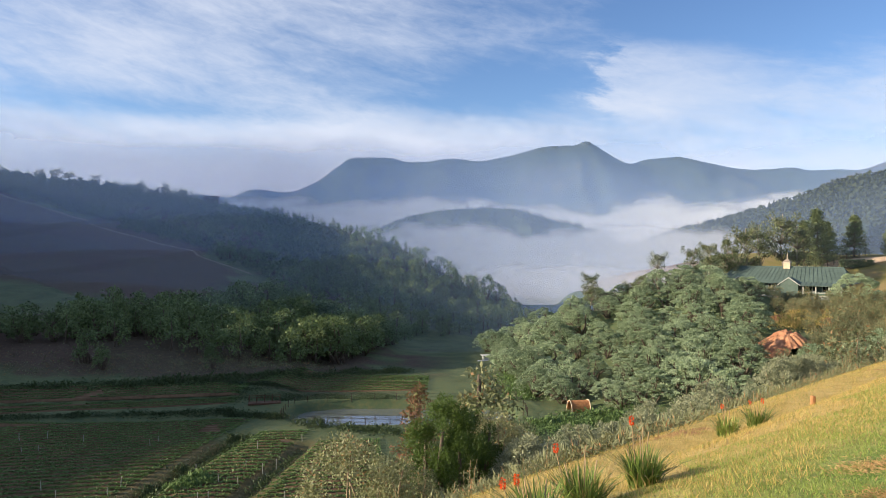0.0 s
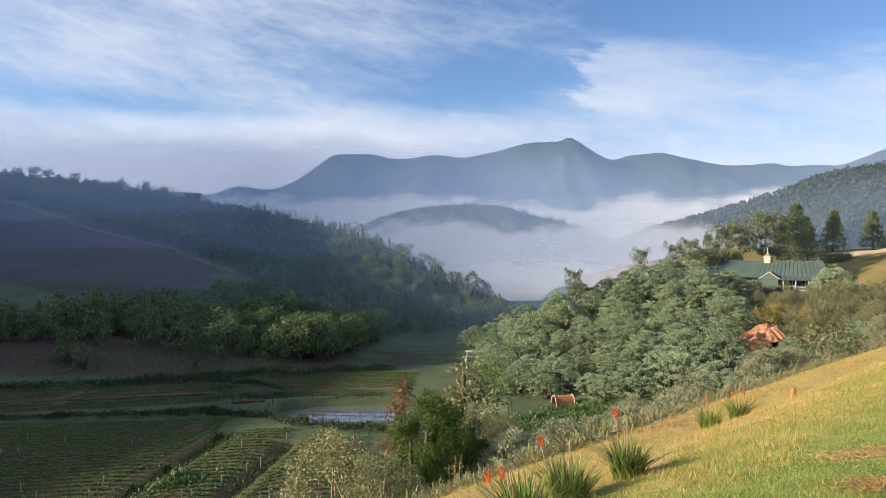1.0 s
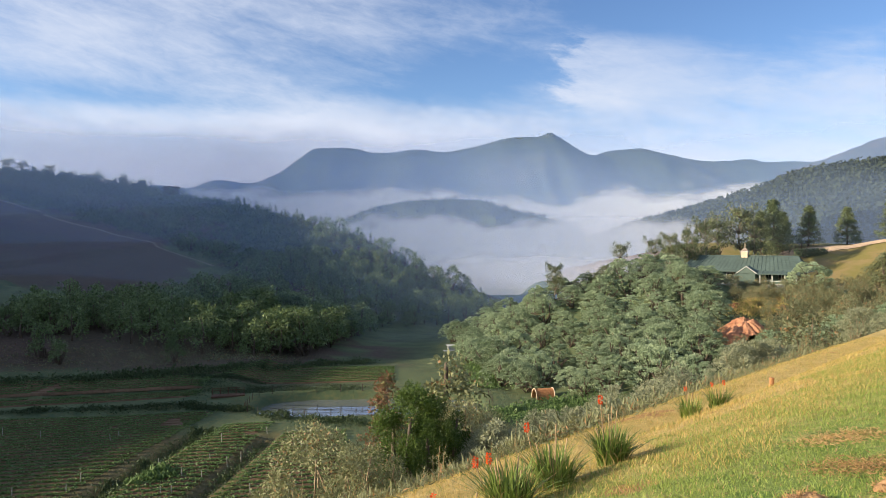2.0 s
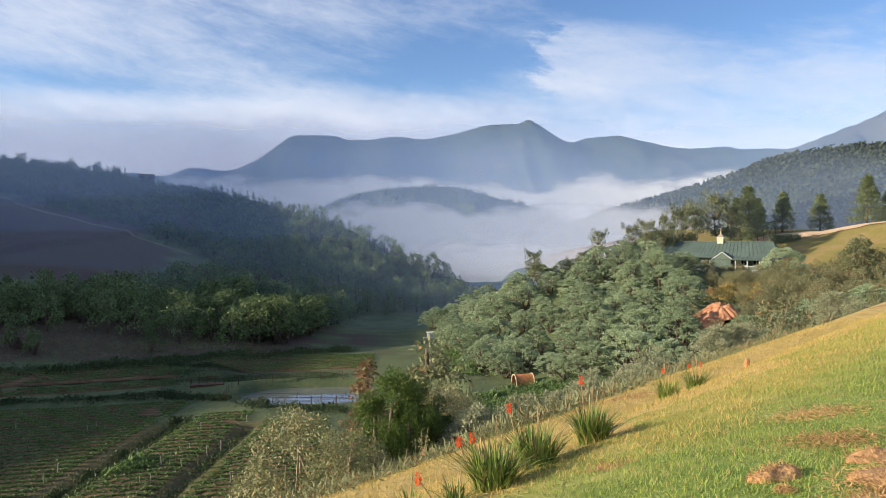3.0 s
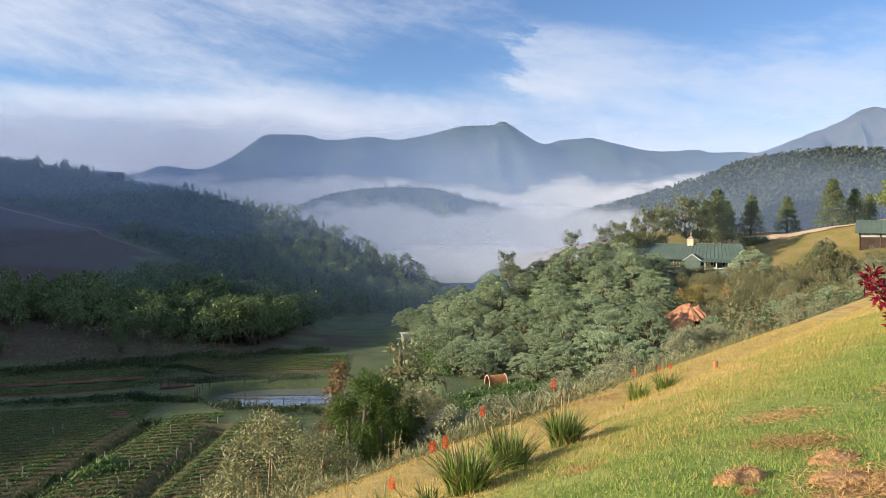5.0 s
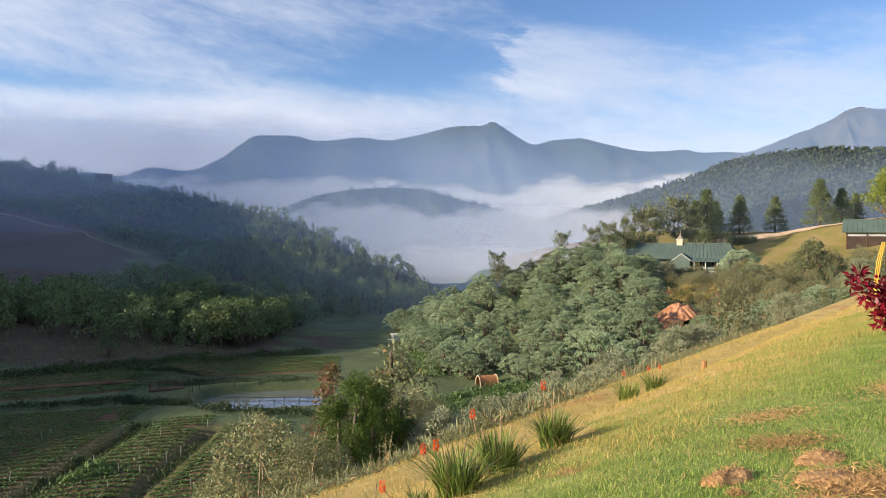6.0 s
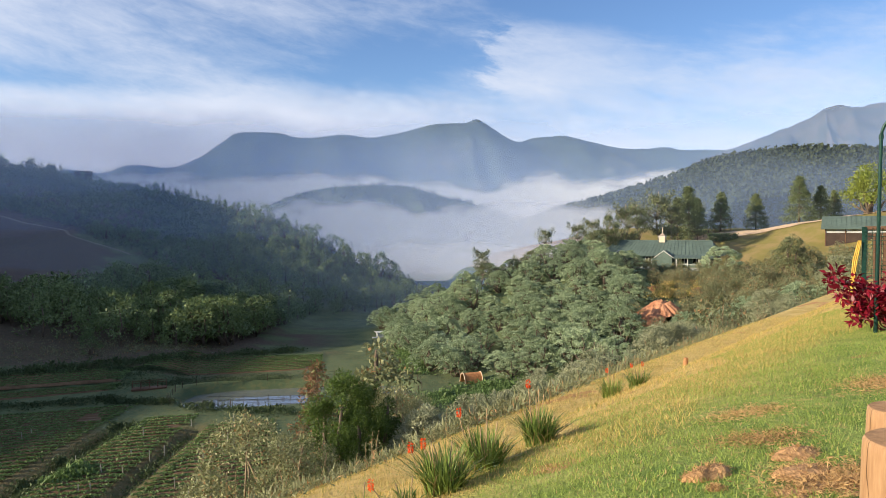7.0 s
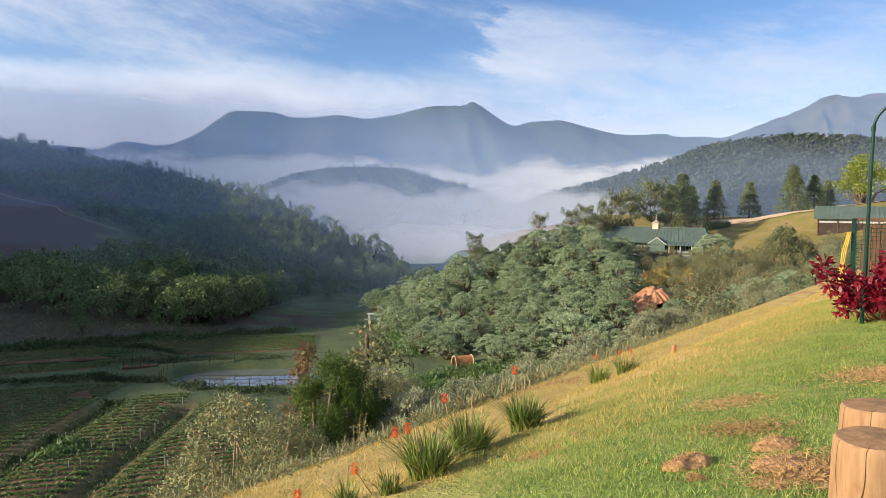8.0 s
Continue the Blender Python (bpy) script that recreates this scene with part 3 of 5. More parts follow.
TREES = {
    "canopy": dict(name="silver_tree", label="spreading silvery green tree on the hillside", category="tree", group="trees on the sunny hill", style="dome", height=4.8, width=6.4, clumps=115, per=64, leaf=0.21, slim=0.5, flat=0.45, bias=1.6, pad=(0.045, 0.085), mat=M_SILVER),
    "valley": dict(name="valley_tree", label="leafy dark green tree on the shaded hillside", category="tree", group="trees on the shaded hill", style="dome", height=6.0, width=4.6, clumps=34, per=22, leaf=0.46, mat=M_SHADE, flat=0.9, limbs=6, pad=(0.08, 0.14)),
    "hillbush": dict(name="hill_bush", label="low rounded dark bush on the shaded slope", category="shrub", group="bushes on the shaded hill", style="dome", height=2.2, width=3.2, clumps=10, per=16, leaf=0.5, slim=0.6, mat=M_SHADE, flat=0.8, limbs=4),
    "pine": dict(name="young_pine", label="slim dark young pine on the ridge", category="tree", group="pines on the shaded ridge", style="cone", height=6.0, width=2.6, clumps=34, per=12, leaf=0.5, slim=0.35, droop=0.2, mat=M_PINE),
    "conifer": dict(name="conifer", label="tall green conifer by the lane", category="tree", group="conifers by the lane", style="cone", height=11.0, width=7.4, clumps=190, per=34, leaf=0.46, slim=0.3, droop=0.6, flat=0.45, mat=M_PINE),
    "gum": dict(name="gum_tree", label="tall open gum tree with a bare stem", category="tree", group="gum trees on the crest", style="gum", height=10.0, width=5.6, clumps=42, per=52, leaf=0.38, slim=0.45, droop=0.5, bark=PALE_BARK, mat=M_GUM),
    "lime": dict(name="broadleaf_tree", label="round bright yellow-green broadleaf tree", category="tree", group="", style="dome", height=9.5, width=8.5, clumps=60, per=70, leaf=0.45, flat=0.8, mat=M_LIME),
    "scrub": dict(name="scrub_bush", label="dry tangled brown-green scrub bush", category="shrub", group="scrub below the house", style="dome", height=2.6, width=3.4, clumps=34, per=44, pad=(0.08, 0.15), leaf=0.19, slim=0.4, flat=0.9, bark=TWIG, mat=M_SCRUB),
    "bush": dict(name="dark_bush", label="dense dark green bush on the bank", category="shrub", group="", style="dome", height=4.3, width=2.9, clumps=110, per=300, pad=(0.07, 0.12), leaf=0.08, slim=0.35, flat=1.2, bias=0.6, mat=M_BUSH),
    "grey": dict(name="grey_shrub", label="grey-leaved shrub with pale upturned leaves", category="shrub", group="grey shrubs along the bank", style="dome", height=2.6, width=3.2, clumps=64, per=90, pad=(0.07, 0.13), leaf=0.13, slim=0.38, flat=0.8, bias=0.7, bark=TWIG, mat=M_GREY),
    "olive": dict(name="olive_shrub", label="loose olive shrub with bare twigs", category="shrub", group="", style="dome", height=3.3, width=3.4, clumps=66, per=130, leaf=0.10, slim=0.4, flat=0.8, bark=TWIG, pad=(0.07, 0.13), mat=M_OLIVE),
    "opentree": dict(name="open_tree", label="dark green open-crowned tree among the scrub", category="tree", group="", style="dome", height=7.0, width=5.6, clumps=80, per=46, leaf=0.34, slim=0.45, flat=0.8, pad=(0.06, 0.11), mat=M_GUM),
    "redtip": dict(name="red_tipped_shrub", label="upright shrub with rust-red tips", category="shrub", group="", style="cone", height=5.0, width=2.2, clumps=60, per=70, leaf=0.10, slim=0.35, bark=TWIG, mat=M_REDTIP),
    "yellow": dict(name="yellowish_tree", label="small tree with yellow-green leaves", category="tree", group="", style="dome", height=5.2, width=2.6, clumps=46, per=90, leaf=0.17, slim=0.5, mat=M_OLIVE),
}
SEEN = {}
VARIANTS = {"hillbush": 5, "canopy": 5, "valley": 5, "pine": 4, "gum": 4, "conifer": 3, "scrub": 4, "grey": 4, "olive": 3}


def plant(kind, x, y, scale=1.0, turn=0.0, z=None, wide=1.0, tip=0.0):
    """Stand one of a kind on the ground."""
    z = land_at(x, y) if z is None else z
    m = pose(x, y, z - 0.05, tip, 0, turn) @ Matrix.Diagonal((scale * wide, scale * wide, scale, 1))
    made = SEEN.setdefault(kind, [])
    if len(made) < VARIANTS.get(kind, 1):
        made.append(make_tree(kind, 100 + 31 * len(made) + sum(map(ord, kind)), m))
        return made[-1]
    first = made[rng.integers(len(made))]
    return copy_thing(first, m @ Matrix.Diagonal((*(1 / v for v in first.scale), 1)))


def scatter(n, x0, x1, y0, y1, gap, ok):
    """Places at least gap apart in a box of the plan, where ok allows."""
    got = []
    for _ in range(n * 30):
        if len(got) >= n:
            break
        x, y = rng.uniform(x0, x1), rng.uniform(y0, y1)
        if all((x - a) ** 2 + (y - b) ** 2 > gap * gap for a, b in got) and ok(x, y):
            got.append((x, y))
    return got


def dist_to(x, y, line):
    d, _, s = near_line(np.array([x]), np.array([y]), line)
    return float(d[0]) * (1 if s[0] > 0 else -1)


# ---- sunny hill: silvery trees all over its flank ----
def by_house(x, y):
    """Whether a place lies on the house's level plot."""
    u, v = (x - 57.5) * 0.848 - (y - 116) * 0.530, (x - 57.5) * 0.530 + (y - 116) * 0.848
    return abs(u) < 11.5 and -6.6 < v < 6


def on_flank(x, y):
    f, c = dist_to(x, y, RIGHT_FOOT), dist_to(x, y, RIGHT_CREST)
    if f < 0.5 or c > 7 or (c > 2.5 and x > 44):
        return False
    if y > 74 and abs(x - 38.8 - (y - 80.5) * 0.45) < 2.6:
        return False
    if 56 < y < 88 and abs(x - 0.486 * y) < 3.0:
        return False
    return x < 66 and not by_house(x, y)


for x, y in scatter(125, 7, 66, 60, 135, 3.7, on_flank):
    k = "scrub" if (x > 0.44 * y and y > 70) or x > 52 else "canopy"
    plant(k, x, y, rng.uniform(0.65, 1.0), rng.uniform(0, 360))
for x, y in scatter(18, 9.5, 22, 74, 112, 2.4, lambda x, y: -2.5 < dist_to(x, y, RIGHT_FOOT) < 1.5 and not (11 < x < 18 and 72 < y < 79)):
    plant("canopy", x, y, rng.uniform(0.5, 0.8), rng.uniform(0, 360))
for x, y in scatter(75, 38, 92, 34, 92, 2.6, lambda x, y: dist_to(x, y, RIGHT_CREST) < 3 and (x > 50 or abs(x - 40 - (y - 78) * 0.25) < 6.5) and not (50 < y < 88 and abs(x - 0.486 * y) < 3.2) and y < 40 + 1.1 * x and not (y > 70 and 37 < x < 46)):
    plant("scrub", x, y, rng.uniform(0.5, 0.95), rng.uniform(0, 360))
for x, y, h in ((23.7, 111.9, 0.82), (26.0, 111.9, 0.41), (29.9, 112.9, 0.39), (35.6, 114.9, 0.73), (33.0, 113.9, 0.39), (42.3, 117.9, 0.80), (46.7, 121.9, 0.87), (50.5, 123.9, 1.05), (54.0, 123.9, 1.28), (57.4, 125.9, 1.35), (62.5, 127.9, 1.51), (66.3, 129.9, 1.19), (50.3, 119.9, 0.88), (21.5, 111.9, 0.37)):
    plant("gum", x, y, h, rng.uniform(0, 360), wide=0.72 if h > 0.6 else 1.3)
for x, y, h in ((74.7, 138.9, 0.98), (83.4, 140.9, 0.76), (93.6, 143.9, 0.72), (71.1, 136.9, 0.84), (98.9, 136.4, 0.92), (104.6, 137.1, 0.70), (110.2, 140.1, 0.58), (79.0, 143.0, 0.66)):
    plant("conifer", x, y, h, rng.uniform(0, 360))
for kind, (x, y, h) in (("lime", (106.5, 125.1, 1.07)), ("opentree", (64.6, 90.6, 0.86)), ("canopy", (61.2, 103.2, 1.10))):
    plant(kind, x, y, h, 40)
for x, y in scatter(70, 46, 92, 56, 100, 2.3, lambda x, y: dist_to(x, y, RIGHT_CREST) < 1.0 and x > 0.56 * y and not by_house(x, y)):
    plant("scrub", x, y, rng.uniform(0.9, 1.5), rng.uniform(0, 360), wide=0.85)

for k in range(34):
    u, v = rng.uniform(-9, 12), rng.uniform(-17, -8.2)
    x, y = 57.5 + u * 0.848 + v * 0.530, 116 - u * 0.530 + v * 0.848
    plant("scrub", x, y, rng.uniform(0.5, 0.95), rng.uniform(0, 360))

# ---- shaded hill across the valley ----
def wood(x, y):
    f, c = dist_to(x, y, LEFT_FOOT), dist_to(x, y, LEFT_CREST)
    return f > 1 and c < -1 and x > -70 and x > -22 - (200 - y) * 0.25 - 14


def wood_mass(places, low, high, label, seed, clumps=17, per=25, leaf=0.55, wide=1.0):
    """A wood too dense to count: crowns in one mass, stems in another."""
    r = np.random.default_rng(seed)
    leaves_, stems = [], []
    for x, y in places:
        z, s = land_at(x, y), r.uniform(low, high)
        h, w = 6.0 * s, 4.8 * s * wide
        cs, rs = [], []
        for k in range(clumps):
            a, q = r.uniform(0, 6.283), math.sqrt(r.uniform(0, 1))
            top = h * (1.0 - 0.6 * q ** 2.2) * r.uniform(0.8, 1.0) * (r.uniform(0.35, 0.8) if r.uniform() < 0.35 else 1)
            cs.append((x + w * 0.5 * q * math.cos(a), y + w * 0.5 * q * math.sin(a), z + top))
            rs.append(w * r.uniform(0.12, 0.2))
        leaves_.append(clump_leaves(r, cs, rs, per, leaf, leaf * 0.5, 0.9))
        stems.append((bend(r, (x, y, z - 0.3), (x, y, z + h * 0.7), 0.05), np.linspace(0.03, 0.01, 4) * h))
    tagged(new("hillside_wood", quad_mesh("hillside_wood", np.concatenate(leaves_), M_SHADE)), label, "woods", kind="stuff")
    tagged(new("wood_stems", tubes_mesh("wood_stems", stems, BARK, 5)), "bare stems inside the shaded wood", "tree stems", kind="stuff")


wood_mass(scatter(300, -75, 26, 98, 245, 2.9, wood), 0.55, 1.15, "dense dark wood on the spur of the shaded hill", 51, 17, 25, 0.48)


def above_path(x, y):
    """Rough slope between the footpath and the crest."""
    return y + 0.64 * x > 158 and dist_to(x, y, LEFT_CREST) < -3 and dist_to(x, y, LEFT_FOOT) > 40


wood_mass(scatter(750, -190, -8, 150, 300, 2.4, above_path), 0.22, 0.5, "low dark scrub over the shaded slope", 53, 6, 13, 0.6, 1.7)
wood_mass(scatter(120, -200, -98, 230, 312, 3.0, lambda x, y: -26 < dist_to(x, y, LEFT_CREST) < -4), 0.4, 0.8, "dense dark thicket below the ridge", 52)
def in_clumps(x, y):
    return float(fract(np.array([x]), np.array([y]), 13.0, 2, 9.0)[0]) > -0.12


for x, y in scatter(120, -115, -14, 88, 160, 2.2, lambda x, y: 16 + 5 * math.sin(x * 0.31) < dist_to(x, y, LEFT_FOOT) < 44 and in_clumps(x, y)):
    plant("valley", x, y, rng.uniform(0.35, 0.8) if rng.uniform() < 0.7 else rng.uniform(0.9, 1.25), rng.uniform(0, 360), wide=rng.uniform(0.75, 1.3))
for x, y in scatter(42, -27, -3, 104, 142, 2.5, lambda x, y: dist_to(x, y, LEFT_FOOT) > 1):
    plant("valley", x, y, rng.uniform(0.6, 1.2), rng.uniform(0, 360), wide=rng.uniform(0.9, 1.3))
for x, y in ((-31, 93), (-47, 92), (-44, 90)):
    plant("valley", x, y, rng.uniform(0.5, 0.8), rng.uniform(0, 360))
for x, y in scatter(240, -200, 26, 195, 312, 2.0, lambda x, y: -11 < dist_to(x, y, LEFT_CREST) < 1.5 and (x < -96 or x > -62)):
    k = "pine" if rng.uniform() < 0.75 else "valley"
    plant(k, x, y, rng.uniform(0.3, 0.65) if k == "pine" else rng.uniform(0.3, 0.55), rng.uniform(0, 360))
for x, y in scatter(330, -195, -20, 135, 300, 2.6, lambda x, y: dist_to(x, y, LEFT_CREST) < -3 and dist_to(x, y, LEFT_FOOT) > 34 and y + 0.64 * x > 155):
    plant("hillbush", x, y, rng.uniform(0.5, 1.2), rng.uniform(0, 360))
for x, y, h in ((-160, 297, 1.0), (-166, 298, 1.0), (-146, 292, 0.95), (-175, 301, 0.8)):
    plant("gum", x, y, h * 0.8, rng.uniform(0, 360), wide=1.15)
for x, y, h in ((8, 206, 1.25), (13, 205, 1.3), (17, 206, 1.0), (3, 209, 1.1)):
    plant("valley", x, y, h, rng.uniform(0, 360))

# ---- shrubs below the bank ----
def squat(x, y):
    """Low growth in the gully that runs down from the clay."""
    return 0.72 if abs(x - 0.486 * y) < 1.6 else 1.0


for x, y, s, w in ((-2.1, 16.2, 1.0, 1.0), (-3.3, 17.0, 0.8, 1.0), (-1.0, 15.2, 0.62, 1.1), (1.6, 20.0, 1.0, 0.75), (2.3, 21.5, 0.95, 0.7)):
    plant("olive", x, y, s, rng.uniform(0, 360), wide=w)
plant("bush", 0.0, 18.6, 0.93, 20, wide=1.0)
plant("bush", 0.75, 19.1, 0.80, 130, wide=1.0)
plant("redtip", -0.75, 21.3, 1.16, 0)
plant("yellow", 1.5, 24.0, 1.2, 0)
for k in range(9):
    t = k / 8
    plant("grey", 2.2 + 3.6 * t + rng.normal() * 0.3, 18.6 + 1.4 * t + rng.normal() * 0.6, 0.58 + 0.07 * rng.normal(), rng.uniform(0, 360))
for k in range(16):
    t = k / 15
    x, y = 7.0 + 8.0 * t, 23.5 + 2.0 * t + rng.uniform(-0.5, 5.0)
    plant("grey", x, y, rng.uniform(0.7, 0.95) * squat(x, y), rng.uniform(0, 360))
for x, y in scatter(34, 9, 34, 26, 52, 2.2, lambda x, y: y > 20 + 0.55 * x):
    plant("grey" if rng.uniform() < 0.6 else "scrub", x, y, rng.uniform(0.6, 0.95) * squat(x, y), rng.uniform(0, 360))
for x, y in scatter(22, -6, 16, 24, 46, 2.2, lambda x, y: y > 26 + abs(x) * 0.3):
    plant("olive" if rng.uniform() < 0.5 else "scrub", x, y, rng.uniform(0.5, 0.8), rng.uniform(0, 360))

# ---- far woods, one mass each ----
def woods(name, xyz, n, size, seed, label, lo=0.0):
    r = np.random.default_rng(seed)
    X, Y, Z = xyz
    i = r.integers(0, X.shape[0] - 1, n)
    j = np.clip((X.shape[1] * (0.5 + lo + 0.42 * r.uniform(-0.25, 1, n) ** 1)).astype(int), 0, X.shape[1] - 2)
    f, g = r.uniform(0, 1, n), r.uniform(0, 1, n)
    p = np.stack([X[i, j] * (1 - f) + X[i + 1, j] * f, Y[i, j] * (1 - g) + Y[i, j + 1] * g, Z[i, j] * (1 - g) + Z[i, j + 1] * g], 1)
    V = []
    for k in range(7):
        d = unit(r.normal(size=(n, 3)))
        c = p + np.stack([r.normal(0, 0.22, n), r.normal(0, 0.22, n), r.uniform(0.2, 1.3, n)], 1) * size
        V.append(leaf_quads(c, d, r.normal(size=(n, 3)), size * r.uniform(0.6, 1.2, n), size * r.uniform(0.5, 0.9, n)))
    V = np.concatenate(V)
    return tagged(new(name, quad_mesh(name, V, M_WOODS)), label, "woods", kind="stuff")


woods("far_woods", forest_xyz, 15000, 3.9, 21, "dense dark woods covering the far ridge")
woods("knoll_woods", knoll_xyz, 2000, 2.5, 22, "thin woods on the misty knoll")

# ---- built things ----
def part(name, bm, mat, parent, label=""):
    """Links a bmesh as one mesh object under a thing or a part."""
    me = bpy.data.meshes.new(name)
    bm.to_mesh(me)
    bm.free()
    me.materials.append(mat)
    return piece(name, me, parent, label)


def box(x0, x1, y0, y1, z0, z1, bevel=0.0):
    bm = bmesh.new()
    bmesh.ops.create_cube(bm, size=1.0)
    for v in bm.verts:
        v.co = (x0 + (v.co.x + 0.5) * (x1 - x0), y0 + (v.co.y + 0.5) * (y1 - y0), z0 + (v.co.z + 0.5) * (z1 - z0))
    if bevel:
        bmesh.ops.bevel(bm, geom=list(bm.edges), offset=bevel, segments=2, affect="EDGES")
    return bm


def prism(pts, axis_from, axis_to, along="x"):
    """A flat outline swept along one axis."""
    bm = bmesh.new()
    def co(p, t):
        return (t, p[0], p[1]) if along == "x" else (p[0], t, p[1])
    a = [bm.verts.new(co(p, axis_from)) for p in pts]
    b = [bm.verts.new(co(p, axis_to)) for p in pts]
    bm.faces.new(a)
    bm.faces.new(b[::-1])
    for i in range(len(pts)):
        j = (i + 1) % len(pts)
        bm.faces.new((a[j], a[i], b[i], b[j]))
    bmesh.ops.recalc_face_normals(bm, faces=bm.faces)
    return bm


def rod(p0, p1, r, sides=6, r1=None):
    v, f = tube([p0, p1], [r, r if r1 is None else r1], sides)
    bm = bmesh.new()
    vs = [bm.verts.new(p) for p in v]
    for q in f:
        bm.faces.new([vs[i] for i in q])
    return bm


GREEN_ROOF = plain("green_roof_sheet", (0.10, 0.14, 0.118), 0.6, 0.0, 3.0, 0.2)
GREEN_WALL = plain("green_wall", (0.09, 0.13, 0.11), 0.7, 0.0, 2.0, 0.2)
CREAM = plain("cream_plaster", (0.62, 0.50, 0.36), 0.85, 0.0, 4.0, 0.15)
WHITE_TRIM = plain("white_trim", (0.55, 0.56, 0.52), 0.7, 0.0, 5.0, 0.1)
DARK_WOOD = plain("dark_wood", (0.055, 0.038, 0.03), 0.8, 0.0, 6.0, 0.3)
BROWN_WOOD = plain("brown_wood", (0.12, 0.068, 0.042), 0.8, 0.0, 10.0, 0.3)
IRON_GREEN = plain("green_iron", (0.012, 0.045, 0.035), 0.3, 0.2, 25.0, 0.3, 0.001)
WIRE = plain("dark_wire", (0.03, 0.04, 0.035), 0.5, 0.3, 30.0, 0.2, 0.001)
GREEN_TARP = plain("green_tarp", (0.015, 0.14, 0.075), 0.45, 0.0, 6.0, 0.3, 0.01)
YELLOW_ROPE = plain("yellow_rope", (0.55, 0.36, 0.07), 0.8, 0.0, 60.0, 0.2)
STAKE = plain("pale_stake", (0.42, 0.40, 0.33), 0.9, 0.0, 9.0, 0.2)
SAND = plain("sandy_track", (0.55, 0.40, 0.26), 0.95, 0.0, 1.2, 0.2, 0.03)
CONCRETE = plain("pale_concrete", (0.40, 0.42, 0.42), 0.9, 0.0, 2.0, 0.2)
HAY = plain("tan_canvas", (0.50, 0.22, 0.09), 0.9, 0.0, 5.0, 0.3, 0.03)
GLASS = material("window_glass", lambda N: principled(N, (0.02, 0.025, 0.03), 0.08))

# house with a green sheet roof, standing on its plot above the cut bank
hz = -7.7
house = thing("house", "long low house with green sheet roof and cream cupola", "house", at=pose(57.2, 115.5, hz, 0, 0, -38))
part("wall", box(-9, 9, -3.6, 3.6, -2.0, 2.5), GREEN_WALL, house)
part("plinth", box(-9.06, 9.06, -3.66, 3.66, -2.0, 0.25), CONCRETE, house)


def roof_sheet(name, parent, corners, thick=0.09, ribs=14):
    """A sheet roof plane with raised seams, from eave-left, eave-right, ridge-right, ridge-left."""
    a, b, c, d = (Vector(p) for p in corners)
    n = (b - a).cross(d - a).normalized()
    bm = bmesh.new()
    lo = [bm.verts.new(p - n * thick) for p in (a, b, c, d)]
    hi = [bm.verts.new(p) for p in (a, b, c, d)]
    bm.faces.new(hi)
    bm.faces.new(lo[::-1])
    for i in range(4):
        bm.faces.new((lo[i], lo[(i + 1) % 4], hi[(i + 1) % 4], hi[i]))
    sheet = part(name, bm, GREEN_ROOF, parent)
    for k in range(1, ribs):
        t = k / ribs
        p, q = a.lerp(b, t), d.lerp(c, t)
        w = (b - a).normalized() * 0.03
        bm = bmesh.new()
        vs = [bm.verts.new(x) for x in (p - w, p + w, q + w, q - w, p - w + n * 0.05, p + w + n * 0.05, q + w + n * 0.05, q - w + n * 0.05)]
        for f in ((4, 5, 6, 7), (0, 1, 5, 4), (1, 2, 6, 5), (2, 3, 7, 6), (3, 0, 4, 7)):
            bm.faces.new([vs[i] for i in f])
        part("seam", bm, GREEN_ROOF, sheet)
    return sheet


roof_sheet("roof", house, [(-10, -4.6, 2.2), (10, -4.6, 2.2), (8.2, 0, 4.7), (-8.2, 0, 4.7)], ribs=30)
roof_sheet("roof", house, [(10, 4.6, 2.2), (-10, 4.6, 2.2), (-8.2, 0, 4.7), (8.2, 0, 4.7)], ribs=30)
roof_sheet("roof", house, [(10, -4.6, 2.2), (10, 4.6, 2.2), (8.2, 0.05, 4.7), (8.2, -0.05, 4.7)], ribs=9)
roof_sheet("roof", house, [(-10, 4.6, 2.2), (-10, -4.6, 2.2), (-8.2, -0.05, 4.7), (-8.2, 0.05, 4.7)], ribs=9)
part("ridge_cap", prism([(-0.18, 4.66), (0, 4.82), (0.18, 4.66)], -8.2, 8.2), GREEN_ROOF, house)
for gx_ in (-6.2, 1.4):
    porch = part("porch", box(gx_ - 1.3, gx_ + 1.3, -5.6, -3.6, -1.4, 2.1), GREEN_WALL, house)
    part("gable", prism([(gx_ - 1.5, 2.0), (gx_, 3.1), (gx_ + 1.5, 2.0)], -5.75, -1.8, "y"), GREEN_ROOF, porch)
    for sgn in (-1, 1):
        part("bargeboard", prism([(gx_, 3.22), (gx_ + sgn * 1.62, 2.02), (gx_ + sgn * 1.62, 1.9), (gx_, 3.08)], -5.85, -5.77, "y"), WHITE_TRIM, porch)
part("verandah_floor", box(3.2, 8.8, -5.6, -3.66, -1.8, 0.1), CONCRETE, house)
roof_sheet("verandah_roof", house, [(3.0, -6.0, 1.95), (9.2, -6.0, 1.95), (9.2, -4.3, 2.42), (3.0, -4.3, 2.42)], ribs=9)
for gx_ in (3.4, 5.2, 7.0, 8.7):
    part("post", box(gx_ - 0.07, gx_ + 0.07, -5.6, -5.46, 0.1, 1.98), WHITE_TRIM, house)
part("railing", box(3.4, 8.7, -5.57, -5.5, 0.8, 0.9), WHITE_TRIM, house)
